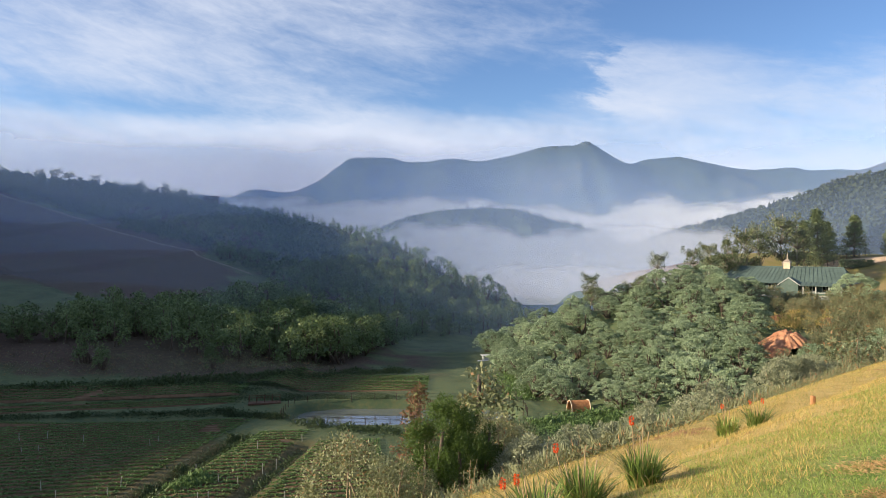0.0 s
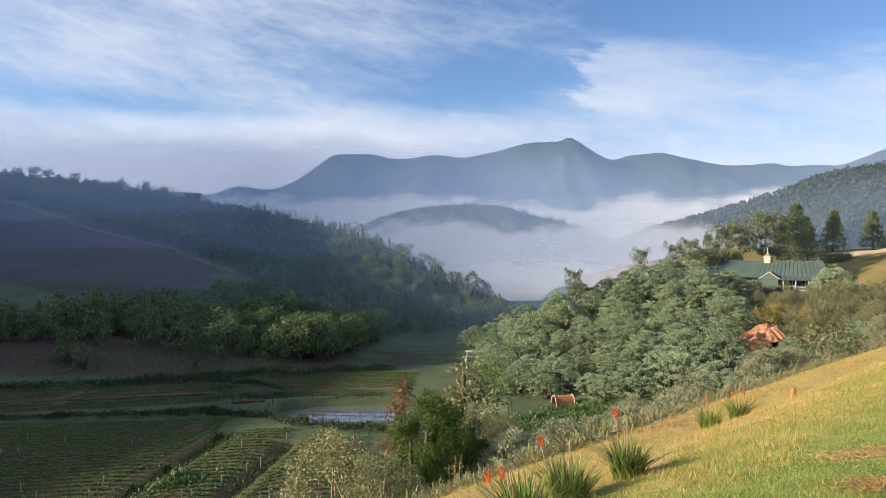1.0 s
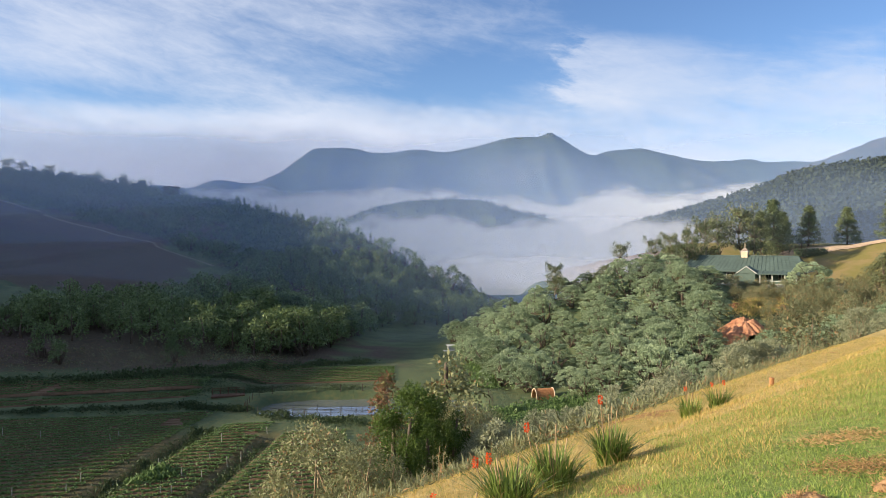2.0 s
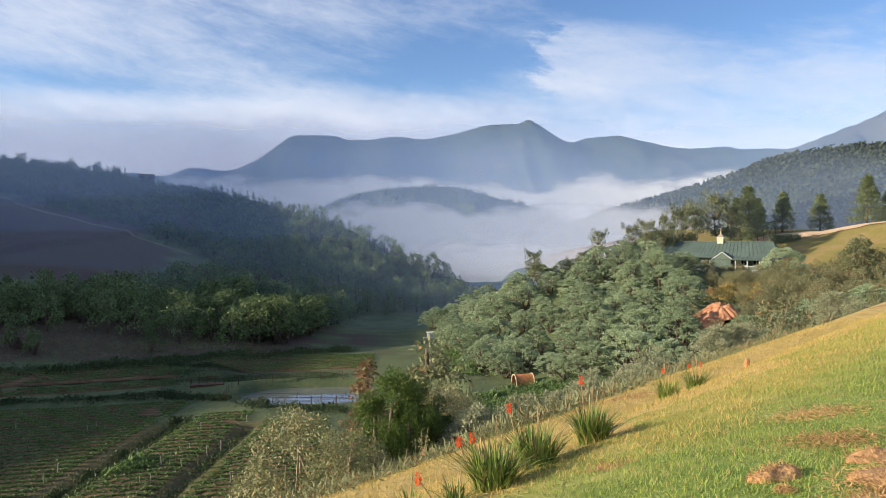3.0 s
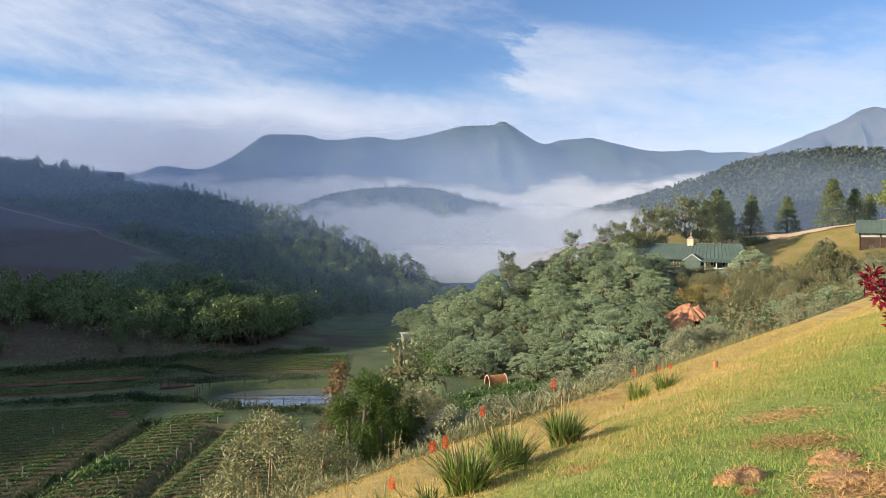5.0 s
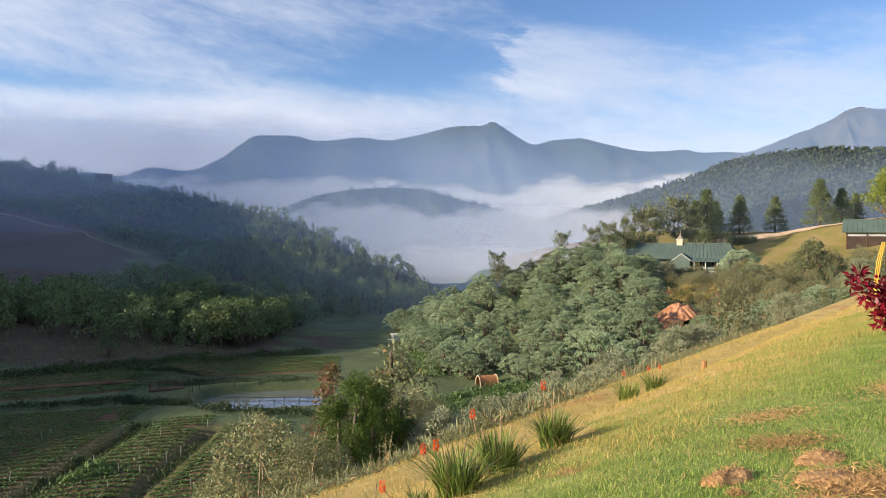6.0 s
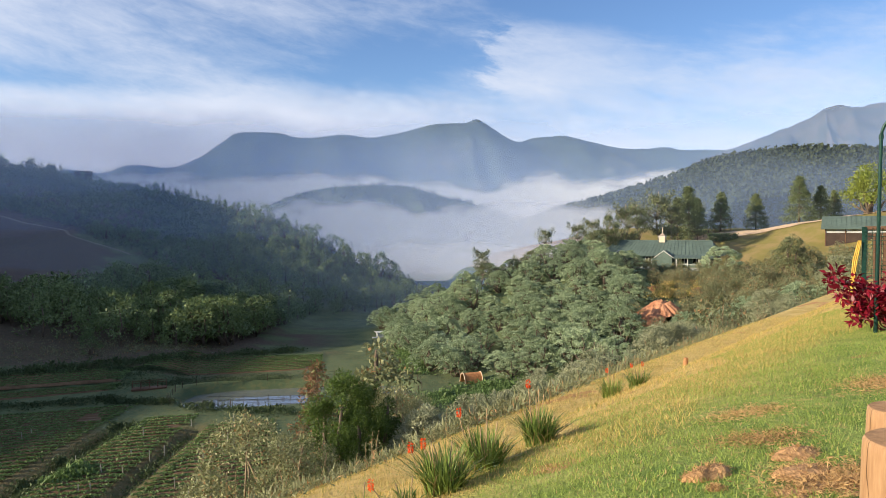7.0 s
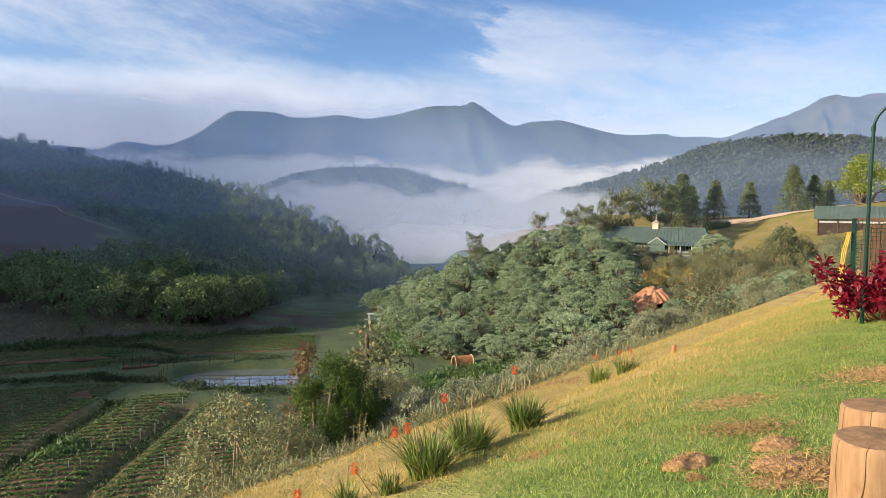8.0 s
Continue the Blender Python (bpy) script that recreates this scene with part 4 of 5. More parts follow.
for gx_ in (-3.4, -1.6, 4.4, 6.3):
    win = part("window", box(gx_ - 0.55, gx_ + 0.55, -3.68, -3.58, 0.9, 2.0), WHITE_TRIM, house)
    for sx in (-1, 1):
        part("pane", box(gx_ + sx * 0.26 - 0.22, gx_ + sx * 0.26 + 0.22, -3.72, -3.66, 0.97, 1.93), GLASS, win)
part("door", box(7.6, 8.5, -3.68, -3.56, 0.1, 2.1), DARK_WOOD, house)
win = part("window", box(8.95, 9.08, -1.0, 0.4, 0.9, 2.0), WHITE_TRIM, house)
part("pane", box(9.06, 9.11, -0.92, 0.32, 0.97, 1.93), GLASS, win)
cup = part("cupola", box(-0.5, 0.5, -0.5, 0.5, 4.3, 5.45), CREAM, house, "cream plastered square cupola")
part("cornice", box(-0.62, 0.62, -0.62, 0.62, 5.45, 5.53), WHITE_TRIM, cup)
bm = bmesh.new()
bmesh.ops.create_cone(bm, cap_ends=True, segments=4, radius1=0.86, radius2=0.22, depth=0.5, matrix=pose(0, 0, 5.78, 0, 0, 45))
part("spire", bm, plain("weathered_shingle", (0.30, 0.24, 0.19), 0.9, 0.0, 6.0, 0.3), cup)
part("finial", rod((0, 0, 6.0), (0, 0, 7.1), 0.11, 6, 0.03), CREAM, cup)

# long shed by the lane
shed = thing("shed", "long dark shed with a green sheet roof", "shed", at=pose(97.6, 113.2, land_at(93, 117) + 0.1, 0, 0, -40))
part("wall", box(-8, 8, -3, 3, -1.5, 1.1), DARK_WOOD, shed)
part("clerestory", box(-7.95, 7.95, -2.9, 2.9, 1.1, 2.0), CONCRETE, shed, "weathered pale upper wall strip")
roof_sheet("roof", shed, [(-8.7, -3.8, 1.85), (8.7, -3.8, 1.85), (8.7, 0, 4.2), (-8.7, 0, 4.2)], ribs=22)
roof_sheet("roof", shed, [(8.7, 3.8, 1.85), (-8.7, 3.8, 1.85), (-8.7, 0, 4.2), (8.7, 0, 4.2)], ribs=22)
part("gable_wall", prism([(-3, 1.9), (0, 4.05), (3, 1.9)], -7.98, -7.85), DARK_WOOD, shed)
for k in range(6):
    part("post", box(-8 + k * 3.2 - 0.08, -8 + k * 3.2 + 0.08, -3.1, -2.95, -1.5, 2.0), BROWN_WOOD, shed)


def ribbon(name, way, width, mat, label, category, lift=0.05, kind="structure"):
    """A track laid over the ground."""
    c = np.array(way, float)
    t = np.linspace(0, len(c) - 1, len(c) * 14)
    x, y = np.interp(t, range(len(c)), c[:, 0]), np.interp(t, range(len(c)), c[:, 1])
    dx, dy = np.gradient(x), np.gradient(y)
    L = np.hypot(dx, dy)
    k = np.linspace(-0.5, 0.5, 7)[None, :] * (width * (1 + 0.25 * fract(x, y, 3.0, 2, 3.0)))[:, None]
    X, Y = x[:, None] - (dy / L)[:, None] * k, y[:, None] + (dx / L)[:, None] * k
    return tagged(new(name, grid_mesh(name, X, Y, land(X, Y) + lift, mat)), label, category, kind=kind)


ribbon("lane", [(60, 132), (72, 136.2), (80, 137.0), (87, 136.4), (95, 132), (112, 122)], 4.2, SAND, "pale sandy lane above the lawn", "lane", 0.12)
fence = thing("lane_fence", "post and wire fence along the sandy lane", "fence")
for k in range(16):
    x, y = 60 + 1.7 * k, 129.5 + 0.75 * k
    z = land_at(x, y)
    part("post", rod((x, y, z - 0.2), (x, y, z + 1.5), 0.07), BROWN_WOOD, fence)
for h in (0.5, 1.0, 1.4):
    part("wire", rod((60, 129.5, land_at(60, 129.5) + h), (85.5, 140.7, land_at(85.5, 140.7) + h), 0.02, 4), WIRE, fence)

# hedge clipped square beside the lane
r = np.random.default_rng(5)
hedge = thing("hedge", "clipped dark green hedge by the lane", "hedge", at=pose(80, 134.5, land_at(80, 134.5)))
p = r.uniform(-1, 1, (1500, 3)) * np.array([3.2, 0.7, 0.75]) + np.array([0, 0, 0.75])
piece("foliage", quad_mesh("foliage", leaf_quads(p, r.normal(size=(1500, 3)), r.normal(size=(1500, 3)), r.uniform(0.2, 0.45, 1500), r.uniform(0.15, 0.3, 1500)), M_PINE), hedge)
piece("stem", tubes_mesh("stem", [(bend(r, (x, 0, -0.2), (x, 0, 1.2)), [0.05, 0.04, 0.03, 0.02]) for x in (-2.4, -0.8, 0.8, 2.4)], BARK), hedge)


# bare clay scarp below the house
def clay_build(N):
    p = N.add("ShaderNodeNewGeometry").outputs["Position"]
    a, b = N.noise(p, 0.6, 5, 0.6), N.noise(p, 4.0, 5, 0.6)
    c = N.mix(N.ramp(a, 0.35, 0.65), (0.33, 0.15, 0.08), (0.50, 0.25, 0.14))
    c = N.mix(N.math("MULTIPLY", N.ramp(b, 0.5, 0.75), 0.6), c, (0.30, 0.15, 0.07))
    return principled(N, c, 0.95, N.math("ADD", a, b), 0.12)


CLAY = material("red_clay", clay_build)


def clay(cx, cy, w, d, lift, seed, label):
    """A steep eroded clay face, gullied down from its peak, its edges sunk into the ground."""
    u, v = np.meshgrid(np.linspace(-1, 1, 64), np.linspace(-1, 1, 64))
    X, Y = cx + u * w, cy + v * d
    ang = np.arctan2(v + 0.25, u - 0.15)
    rad = np.sqrt((u - 0.15) ** 2 + (v + 0.1) ** 2)
    body = np.clip(1.0 - rad * (1 + 0.22 * fract(np.cos(ang) * 2, np.sin(ang) * 2, 0.7, 3, seed)) + 0.30 * fract(X, Y, 1.5, 4, seed), 0, 1)
    gul = np.abs(fract(ang * 5.0, rad * 0.7, 1.0, 4, seed + 2))
    Z = land(X, Y) - 0.25 + lift * body ** 0.65 * (1.12 - 0.42 * gul) + 0.07 * fract(X, Y, 0.4, 3, seed)
    return tagged(new("clay_scarp", grid_mesh("clay_scarp", X, Y, Z, CLAY)), label, "earth bank", "clay scarps")


clay(38.9, 80.2, 3.2, 3.4, 2.7, 1.0, "bare orange clay scarp with runoff gullies")
for x, y in ((35.9, 77.6), (37.4, 76.4), (40.2, 76.6), (41.6, 78.0), (42.8, 80.4), (36.0, 80.4)):
    plant("scrub", x, y, rng.uniform(0.45, 0.7), rng.uniform(0, 360))
clay(51.0, 92.5, 1.3, 1.6, 1.2, 3.0, "small bare orange clay patch in scrub")
clay(54.6, 99.4, 1.9, 1.6, 1.1, 4.0, "bare orange clay cut below the house")
clay(46.4, 96.5, 1.4, 1.6, 1.1, 6.0, "small bare orange clay patch in scrub")

# canvas shelter on hoops in the meadow
sx, sy = 14.8, 75.6
shelter = thing("canvas_shelter", "small tan canvas shelter stretched over hoops", "shelter", at=pose(sx, sy, land_at(sx, sy), 0, 0, 12))
arc = [(0.75 * math.cos(a), 1.15 * math.sin(a)) for a in np.linspace(0, math.pi, 12)]
part("cover", prism(arc + [(0.70 * p[0] / 0.75, p[1] * 0.95) for p in arc[::-1]], -1.1, 1.0), HAY, shelter)
for x in (-1.12, 1.02):
    v = tubes_mesh("hoop", [([(x, p[0] * 1.03, p[1] * 1.03) for p in arc], [0.05] * 12)], CREAM)
    piece("hoop", v, shelter)

# pump house far down the valley
px_, py_ = 7.5, 118.0
pump = thing("pump_house", "small pale concrete pump house by the stream", "outbuilding", at=pose(px_, py_, land_at(px_, py_), 0, 0, 10) @ Matrix.Diagonal((0.6, 0.6, 0.6, 1)))
part("wall", box(-1.3, 1.3, -1.0, 1.0, -0.3, 1.2), CONCRETE, pump)
part("roof", box(-1.7, 1.7, -1.4, 1.4, 1.2, 1.34), WHITE_TRIM, pump)
part("apron", box(-3.0, 2.4, -2.6, -1.05, -0.3, 0.12), CONCRETE, pump)

# ---- pond ----
def water_build(N):
    p = N.add("ShaderNodeNewGeometry").outputs["Position"]
    n = N.noise(p, 2.0, 3)
    # Pale grey base colour, varied by broad noise.
    water_grey = N.mix(N.noise(p, 0.35, 3), (0.13, 0.14, 0.14), (0.20, 0.21, 0.22))
    return principled(N, water_grey, 0.05, n, 0.002, Coat_Weight=1.0, Coat_Roughness=0.04, Coat_IOR=1.6)


u, v = np.meshgrid(np.linspace(-1, 1, 40), np.linspace(-1, 1, 20))
tagged(new("water", grid_mesh("water", -4.2 + u * 12.3, 76.2 + v * 4.7, -18.55 + 0 * u, material("pond_water", water_build))), "still grey pond water reflecting the sky", "pond", kind="structure")
pf = thing("pond_fence", "low post and wire fence round the pond", "fence")
ring = []
for k in range(34):
    a = 2 * math.pi * k / 34
    c, s_ = math.cos(a), math.sin(a)
    q = (abs(c) ** 3.5 + abs(s_) ** 3.5) ** (-1 / 3.5) * 1.13
    x, y = -4.2 + 11.8 * q * c, 76.2 + 4.4 * q * s_
    ring.append((x, y, land_at(x, y)))
    part("post", rod((x, y, ring[-1][2] - 0.2), (x, y, ring[-1][2] + 0.75), 0.035), DARK_WOOD, pf)
for h in (0.35, 0.68):
    piece("wire", tubes_mesh("wire", [([(x, y, z + h) for x, y, z in ring + ring[:1]], [0.010] * 35)], WIRE, 4), pf)
for k, (x0, x1, y0) in enumerate(((-15, 6, 74.6), (-14, 7, 76.0))):
    line = thing("water_pipe", "thin pipe on stakes across the pond", "pipe", "pipes over the pond")
    part("pipe", rod((x0, y0 + 1.3, -18.3), (x1, y0 - 1.6, -18.35), 0.022), WIRE, line)
    for j in range(8):
        t = (j + 0.5) / 8
        part("stake", rod((x0 + (x1 - x0) * t, y0 + 1.3 - 2.9 * t, -19.6), (x0 + (x1 - x0) * t, y0 + 1.3 - 2.9 * t, -18.1), 0.022), WIRE, line)

# ---- fields: raised beds with rows of young crops ----
CROP = leafy("crop_leaf", (0.065, 0.125, 0.045), (0.21, 0.31, 0.10), 0.55, 0.3)
WEED = leafy("weed_leaf", (0.035, 0.06, 0.026), (0.10, 0.14, 0.055), 0.6, 0.25)
SOIL = plain("tilled_soil", (0.15, 0.095, 0.055), 0.95, 0.0, 3.0, 0.35, 0.05)


def field(x0, y0, rows, spacing, ends, slant, label, seed, full=0.8):
    """Beds side by side going away, each a low rounded ridge with its row of plants; ends gives each row's left and right."""
    r = np.random.default_rng(seed)
    f = thing("crop_field", label, "field", "fields in the valley")
    leaves_ = []
    for k in range(rows):
        y = y0 + k * spacing
        xa, xb = ends(y)
        n = max(6, int((xb - xa) / 1.2))
        x = np.linspace(xa, xb, n)
        yy = y + slant * (x - x0) + 0.06 * fract(x, x * 0 + k, 2.0, 2, seed)
        v = np.array([-0.40, -0.24, 0.0, 0.24, 0.40]) * spacing / 0.9
        hgt = np.array([-0.16, 0.13, 0.16, 0.13, -0.16])
        X, Y = x[:, None] + 0 * v, yy[:, None] + v
        ends_down = np.clip(np.minimum(np.arange(n), n - 1 - np.arange(n)), 0, 1)[:, None]
        Z = land(X, yy[:, None] + 0 * v) + hgt * ends_down - 0.16 * (1 - ends_down) + 0.03 * fract(X, Y, 0.7, 2, 2.0)
        piece("bed", grid_mesh("bed", X, Y, Z, SOIL), f)
        m = int((xb - xa) * 62 * full)
        px = r.uniform(xa, xb, m)
        keep = fract(px, px * 0 + y, 5.0, 2, seed) > -0.75
        px = px[keep]
        py = y + slant * (px - x0) + r.normal(0, 0.10, len(px))
        c = np.stack([px, py, land(px, py) + 0.15], 1)
        for j in range(2):
            d = r.normal(size=c.shape) * np.array([1, 1, 0.5]) + np.array([0, 0, 0.35])
            leaves_.append(leaf_quads(c, d, r.normal(size=c.shape) + np.array([0, 0, 1.5]), r.uniform(0.10, 0.22, len(c)), r.uniform(0.09, 0.16, len(c))))
    piece("crop", quad_mesh("crop", np.concatenate(leaves_), CROP), f)["kind"] = "stuff"
    return f


def ditch_x(y, which):
    x0, y0, x1, y1 = ((-22.6, 46, -19.0, 68), (-15.2, 46, -12.6, 64))[which]
    return x0 + (y - y0) * (x1 - x0) / (y1 - y0)


field(-36, 46, 28, 0.92, lambda y: (-36 - (y - 40) * 0.55, ditch_x(y, 0) - 1.6), 0.16, "terraced field of low green crop rows in shade", 11)
field(-18, 44.5, 26, 0.92, lambda y: (ditch_x(y, 0) + 1.2, ditch_x(y, 1) - 1.0), 0.16, "bright green crop rows on red-brown beds", 12)
field(-8, 44.5, 23, 0.92, lambda y: (ditch_x(y, 1) + 1.0, -3.5 - (y - 44) * 0.12), 0.16, "sparse crop rows on red-brown beds", 13, 0.7)
field(-46, 73.6, 9, 0.95, lambda y: (-62, -24), 0.28, "narrow terrace of crop rows below the hillside", 14, 0.9)
field(-16, 88, 10, 1.1, lambda y: (-24 + (y - 88) * 0.4, -2), 0.05, "far field of low crop rows behind the pond", 15, 1.0)

r = np.random.default_rng(44)
for k in range(46):
    y = r.uniform(46, 66)
    x = r.uniform(-48, ditch_x(y, 0) - 2) if k < 26 else r.uniform(ditch_x(y, 0) + 1.5, -5)
    st = thing("field_stake", "short pale wooden stake in the field", "stake", "stakes in the fields", pose(x, y, land_at(x, y), r.normal() * 3, r.normal() * 3, 0))
    part("shaft", rod((0, 0, -0.3), (0, 0, r.uniform(0.6, 0.95)), 0.035, 5), STAKE, st)


def weeds(way, width, n, size, seed, label, mat=WEED, slim=0.33):
    """A ragged strip of rank growth."""
    r = np.random.default_rng(seed)
    c = np.array(way, float)
    t = r.uniform(0, len(c) - 1, n)
    x = np.interp(t, range(len(c)), c[:, 0]) + r.normal(0, width * 0.35, n)
    y = np.interp(t, range(len(c)), c[:, 1]) + r.normal(0, width * 0.35, n)
    h = size * (0.6 + 0.7 * np.clip(fract(x, y, 1.6, 2, seed) + 0.4, 0, 1.2))
    p = np.stack([x, y, land(x, y) + h * r.uniform(0.0, 0.8, n)], 1)
    d = r.normal(size=(n, 3)) * 0.8 + np.array([0, 0, 0.9])
    V = leaf_quads(p, d, r.normal(size=(n, 3)), h * r.uniform(0.4, 0.9, n), h * slim * r.uniform(0.6, 1.4, n))
    return tagged(new("weeds", quad_mesh("weeds", V, mat)), label, "weeds", kind="stuff")


weeds([(-22.8, 45), (-19.2, 67)], 1.3, 7000, 0.34, 1, "rank dark weeds along the field ditch")
weeds([(-15.3, 45), (-12.8, 63)], 0.9, 1300, 0.35, 2, "low weeds along the field ditch")
weeds([(-62, 66.8), (-40, 72.2), (-24, 75.5), (-17, 74)], 1.3, 8000, 0.34, 3, "rank dark weeds on the terrace edge")
weeds([(-62, 77.2), (-40, 83.5), (-26, 86.5), (-18, 87)], 1.2, 7000, 0.32, 4, "rank dark weeds on the terrace edge")
weeds([(-62, 74), (-40, 83), (-26, 89), (-14, 99), (-6, 104)], 2.4, 9000, 0.55, 5, "dark hedge growth at the foot of the hill")
weeds([(-70, 86), (-45, 92), (-30, 96), (-20, 103)], 9.0, 9000, 0.30, 34, "low dry tufts on the foot of the slope", M_SCRUB)
weeds([(-24, 82), (-16, 84), (-6, 84)], 4.0, 8000, 0.25, 35, "low grass about the pond")
weeds([(-15, 72), (-8, 69), (0, 66), (5, 60)], 2.4, 3600, 0.4, 6, "grassy weeds below the pond")
weeds([(-20, 52), (-18, 54)], 2.0, 900, 0.5, 7, "tall bright grass clump beside the ditch", CROP)
weeds([(4, 66), (10, 70), (16, 72), (22, 66)], 4.0, 7000, 0.5, 8, "meadow grass round the canvas shelter", CROP)
weeds([(9, 82), (10, 92), (11, 100)], 4.0, 4000, 0.5, 9, "meadow grass at the foot of the hill", CROP)
bridge = thing("footbridge", "small earth footbridge with stick rails", "footbridge", at=pose(-20.3, 79, land_at(-20.3, 79) + 0.1, 0, 0, 12))
part("deck", box(-1.8, 1.8, -0.6, 0.6, -0.1, 0.1, 0.03), BROWN_WOOD, bridge)
for sy_ in (-0.55, 0.55):
    part("rail", rod((-1.7, sy_, 0.75), (1.7, sy_, 0.75), 0.03), BROWN_WOOD, bridge)
    for k in range(5):
        part("post", rod((-1.7 + 0.85 * k, sy_, 0.0), (-1.7 + 0.85 * k, sy_, 0.85), 0.035), BROWN_WOOD, bridge)

# ---- close by: fence logs, lamp post, cage, crimson bush ----
def log_build(N):
    p = N.add("ShaderNodeTexCoord").outputs["Object"]
    x, y, z = N.split(p)
    q = N.combine(N.math("MULTIPLY", x, 9.0), N.math("MULTIPLY", y, 9.0), N.math("MULTIPLY", z, 1.1))
    a, b = N.noise(q, 3.0, 5, 0.6), N.noise(p, 5.0, 3)
    c = N.mix(N.ramp(a, 0.3, 0.7), (0.27, 0.15, 0.075), (0.44, 0.27, 0.145))
    c = N.mix(N.math("MULTIPLY", N.ramp(b, 0.58, 0.7), 0.7), c, (0.20, 0.10, 0.045))
    crack = N.ramp(N.math("ABSOLUTE", N.math("SUBTRACT", N.noise(q, 1.1, 2), 0.5)), 0.0, 0.008)
    c = N.mix(crack, (0.08, 0.04, 0.02), c)
    return principled(N, c, 0.75, N.math("ADD", a, crack), 0.006)


LOG = material("barked_log", log_build)


def log_post(x, y, top, rad, seed, label):
    r = np.random.default_rng(seed)
    z = land_at(x, y)
    e = thing("log_post", label, "fence post", "log fence posts", pose(x, y, z))
    H = top - z
    n = 28
    V, F = [], []
    levels = [-0.2, 0.0, 0.25 * H, 0.5 * H, 0.75 * H, H - 0.03, H - 0.008, H]
    for i, h in enumerate(levels):
        taper = (1.22 - 0.22 * max(h, 0) / H) * (0.93 if i == len(levels) - 1 else 0.985 if i == len(levels) - 2 else 1)
        for k in range(n):
            a = 2 * math.pi * k / n
            q = rad * taper * (1 + 0.035 * math.sin(2 * a + seed) + 0.02 * math.sin(5 * a + seed * 2) + 0.006 * r.normal() * (i < 5))
            V.append((q * math.cos(a), q * math.sin(a), h + 0.006 * math.sin(a + seed) * (i > 4)))
    for i in range(len(levels) - 1):
        for k in range(n):
            F.append((i * n + k, i * n + (k + 1) % n, (i + 1) * n + (k + 1) % n, (i + 1) * n + k))
    piece("shaft", mesh_from("shaft", V, F, LOG, True), e)
    m = len(levels) - 1
    piece("end_grain", mesh_from("end_grain", V[m * n:] + [(0, 0, H + 0.004)], [(k, (k + 1) % n, n) for k in range(n)], plain("end_grain", (0.34, 0.20, 0.10), 0.85, 0.0, 45.0, 0.35, 0.004)), e, "rough sawn end of the log")
    return e


log_post(1.45, 1.51, -0.672, 0.105, 1, "cut barkless log post with splits, by the lawn")
log_post(1.71, 1.80, -0.668, 0.105, 2, "second cut log post close behind the first")

lx, ly = 8.33, 9.60
lamp = thing("lamp_post", "dark green steel lamp post with curved top", "lamp post", at=pose(lx, ly, land_at(lx, ly), 0, 0, -49))
H = 3.12
part("pole", rod((0, 0, -0.2), (0.045, 0, H), 0.030, 10, 0.026), IRON_GREEN, lamp)
hook = [(0.045 + 0.40 * (1 - math.cos(a)), 0, H - 0.02 + 0.40 * math.sin(a)) for a in np.linspace(0, math.pi * 0.92, 14)]
piece("hook", tubes_mesh("hook", [(hook, [0.023] * 14)], IRON_GREEN, 10), lamp)
part("collar", rod((0.044, 0, H - 0.06), (0.045, 0, H + 0.02), 0.036, 10), IRON_GREEN, lamp)
bm = bmesh.new()
bmesh.ops.create_cone(bm, cap_ends=True, segments=16, radius1=0.20, radius2=0.05, depth=0.2, matrix=pose(0.82, 0, H - 0.02))
part("shade", bm, IRON_GREEN, lamp)

r = np.random.default_rng(77)
rbx, rby = 9.0, 9.62
red = thing("crimson_bush", "bushy plant with glossy crimson leaves beside the lamp post", "shrub", at=pose(rbx, rby, land_at(rbx, rby)))
stems, cs, rs = [], [], []
for k in range(95):
    a, q = r.uniform(0, 6.283), math.sqrt(r.uniform(0, 1))
    tip_ = np.array([0.92 * q * math.cos(a), 0.7 * q * math.sin(a), 0.98 * (1 - 0.4 * q * q) * r.uniform(0.25, 1.05)])
    if k % 2 == 0:
        stems.append((bend(r, (tip_[0] * 0.3, tip_[1] * 0.3, -0.1), tip_), [0.014, 0.011, 0.008, 0.004]))
    cs.append(tip_)
    rs.append(r.uniform(0.10, 0.2))
for k in range(5):
    tip_ = np.array([-0.85 - 0.10 * k, 0.35 + r.normal() * 0.15, 0.45 + 0.10 * k])
    stems.append((bend(r, (-0.3, 0, 0.1), tip_), [0.012, 0.01, 0.008, 0.004]))
    cs.append(tip_)
    rs.append(0.11)
piece("stems", tubes_mesh("stems", stems, plain("red_stem", (0.22, 0.06, 0.05), 0.6, 0.0, 12.0), 5), red)
piece("leaves", quad_mesh("leaves", clump_leaves(r, cs, rs, 36, 0.13, 0.055, 0.9, 0.1, 0.3), M_CRIMSON), red)

# wire cage behind the bush, with planks and green sacks
cg = land_at(9.6, 11.2)
cage = thing("wire_cage", "wire mesh cage with brown planks inside", "cage", at=pose(10.98, 10.6, cg + 0.12, 0, 0, -40))
for x in (-1.55, -0.2, 1.15):
    part("post", box(x - 0.04, x + 0.04, -0.55, -0.47, -0.2, 1.6, 0.006), IRON_GREEN, cage)
for z in (0.1, 1.58):
    part("rail", box(-1.55, 1.4, -0.54, -0.48, z - 0.03, z + 0.03, 0.006), BROWN_WOOD, cage)
mesh_wires = [([(x, -0.56, 0.1), (x, -0.56, 1.58)], [0.0035, 0.0035]) for x in np.arange(-1.5, 1.4, 0.075)]
mesh_wires += [([(-1.55, -0.565, z), (1.4, -0.565, z)], [0.0035, 0.0035]) for z in np.arange(0.15, 1.56, 0.075)]
mesh_wires += [([(-1.57, y, 0.1), (-1.57, y, 1.58)], [0.0035, 0.0035]) for y in np.arange(-0.5, 0.6, 0.075)]
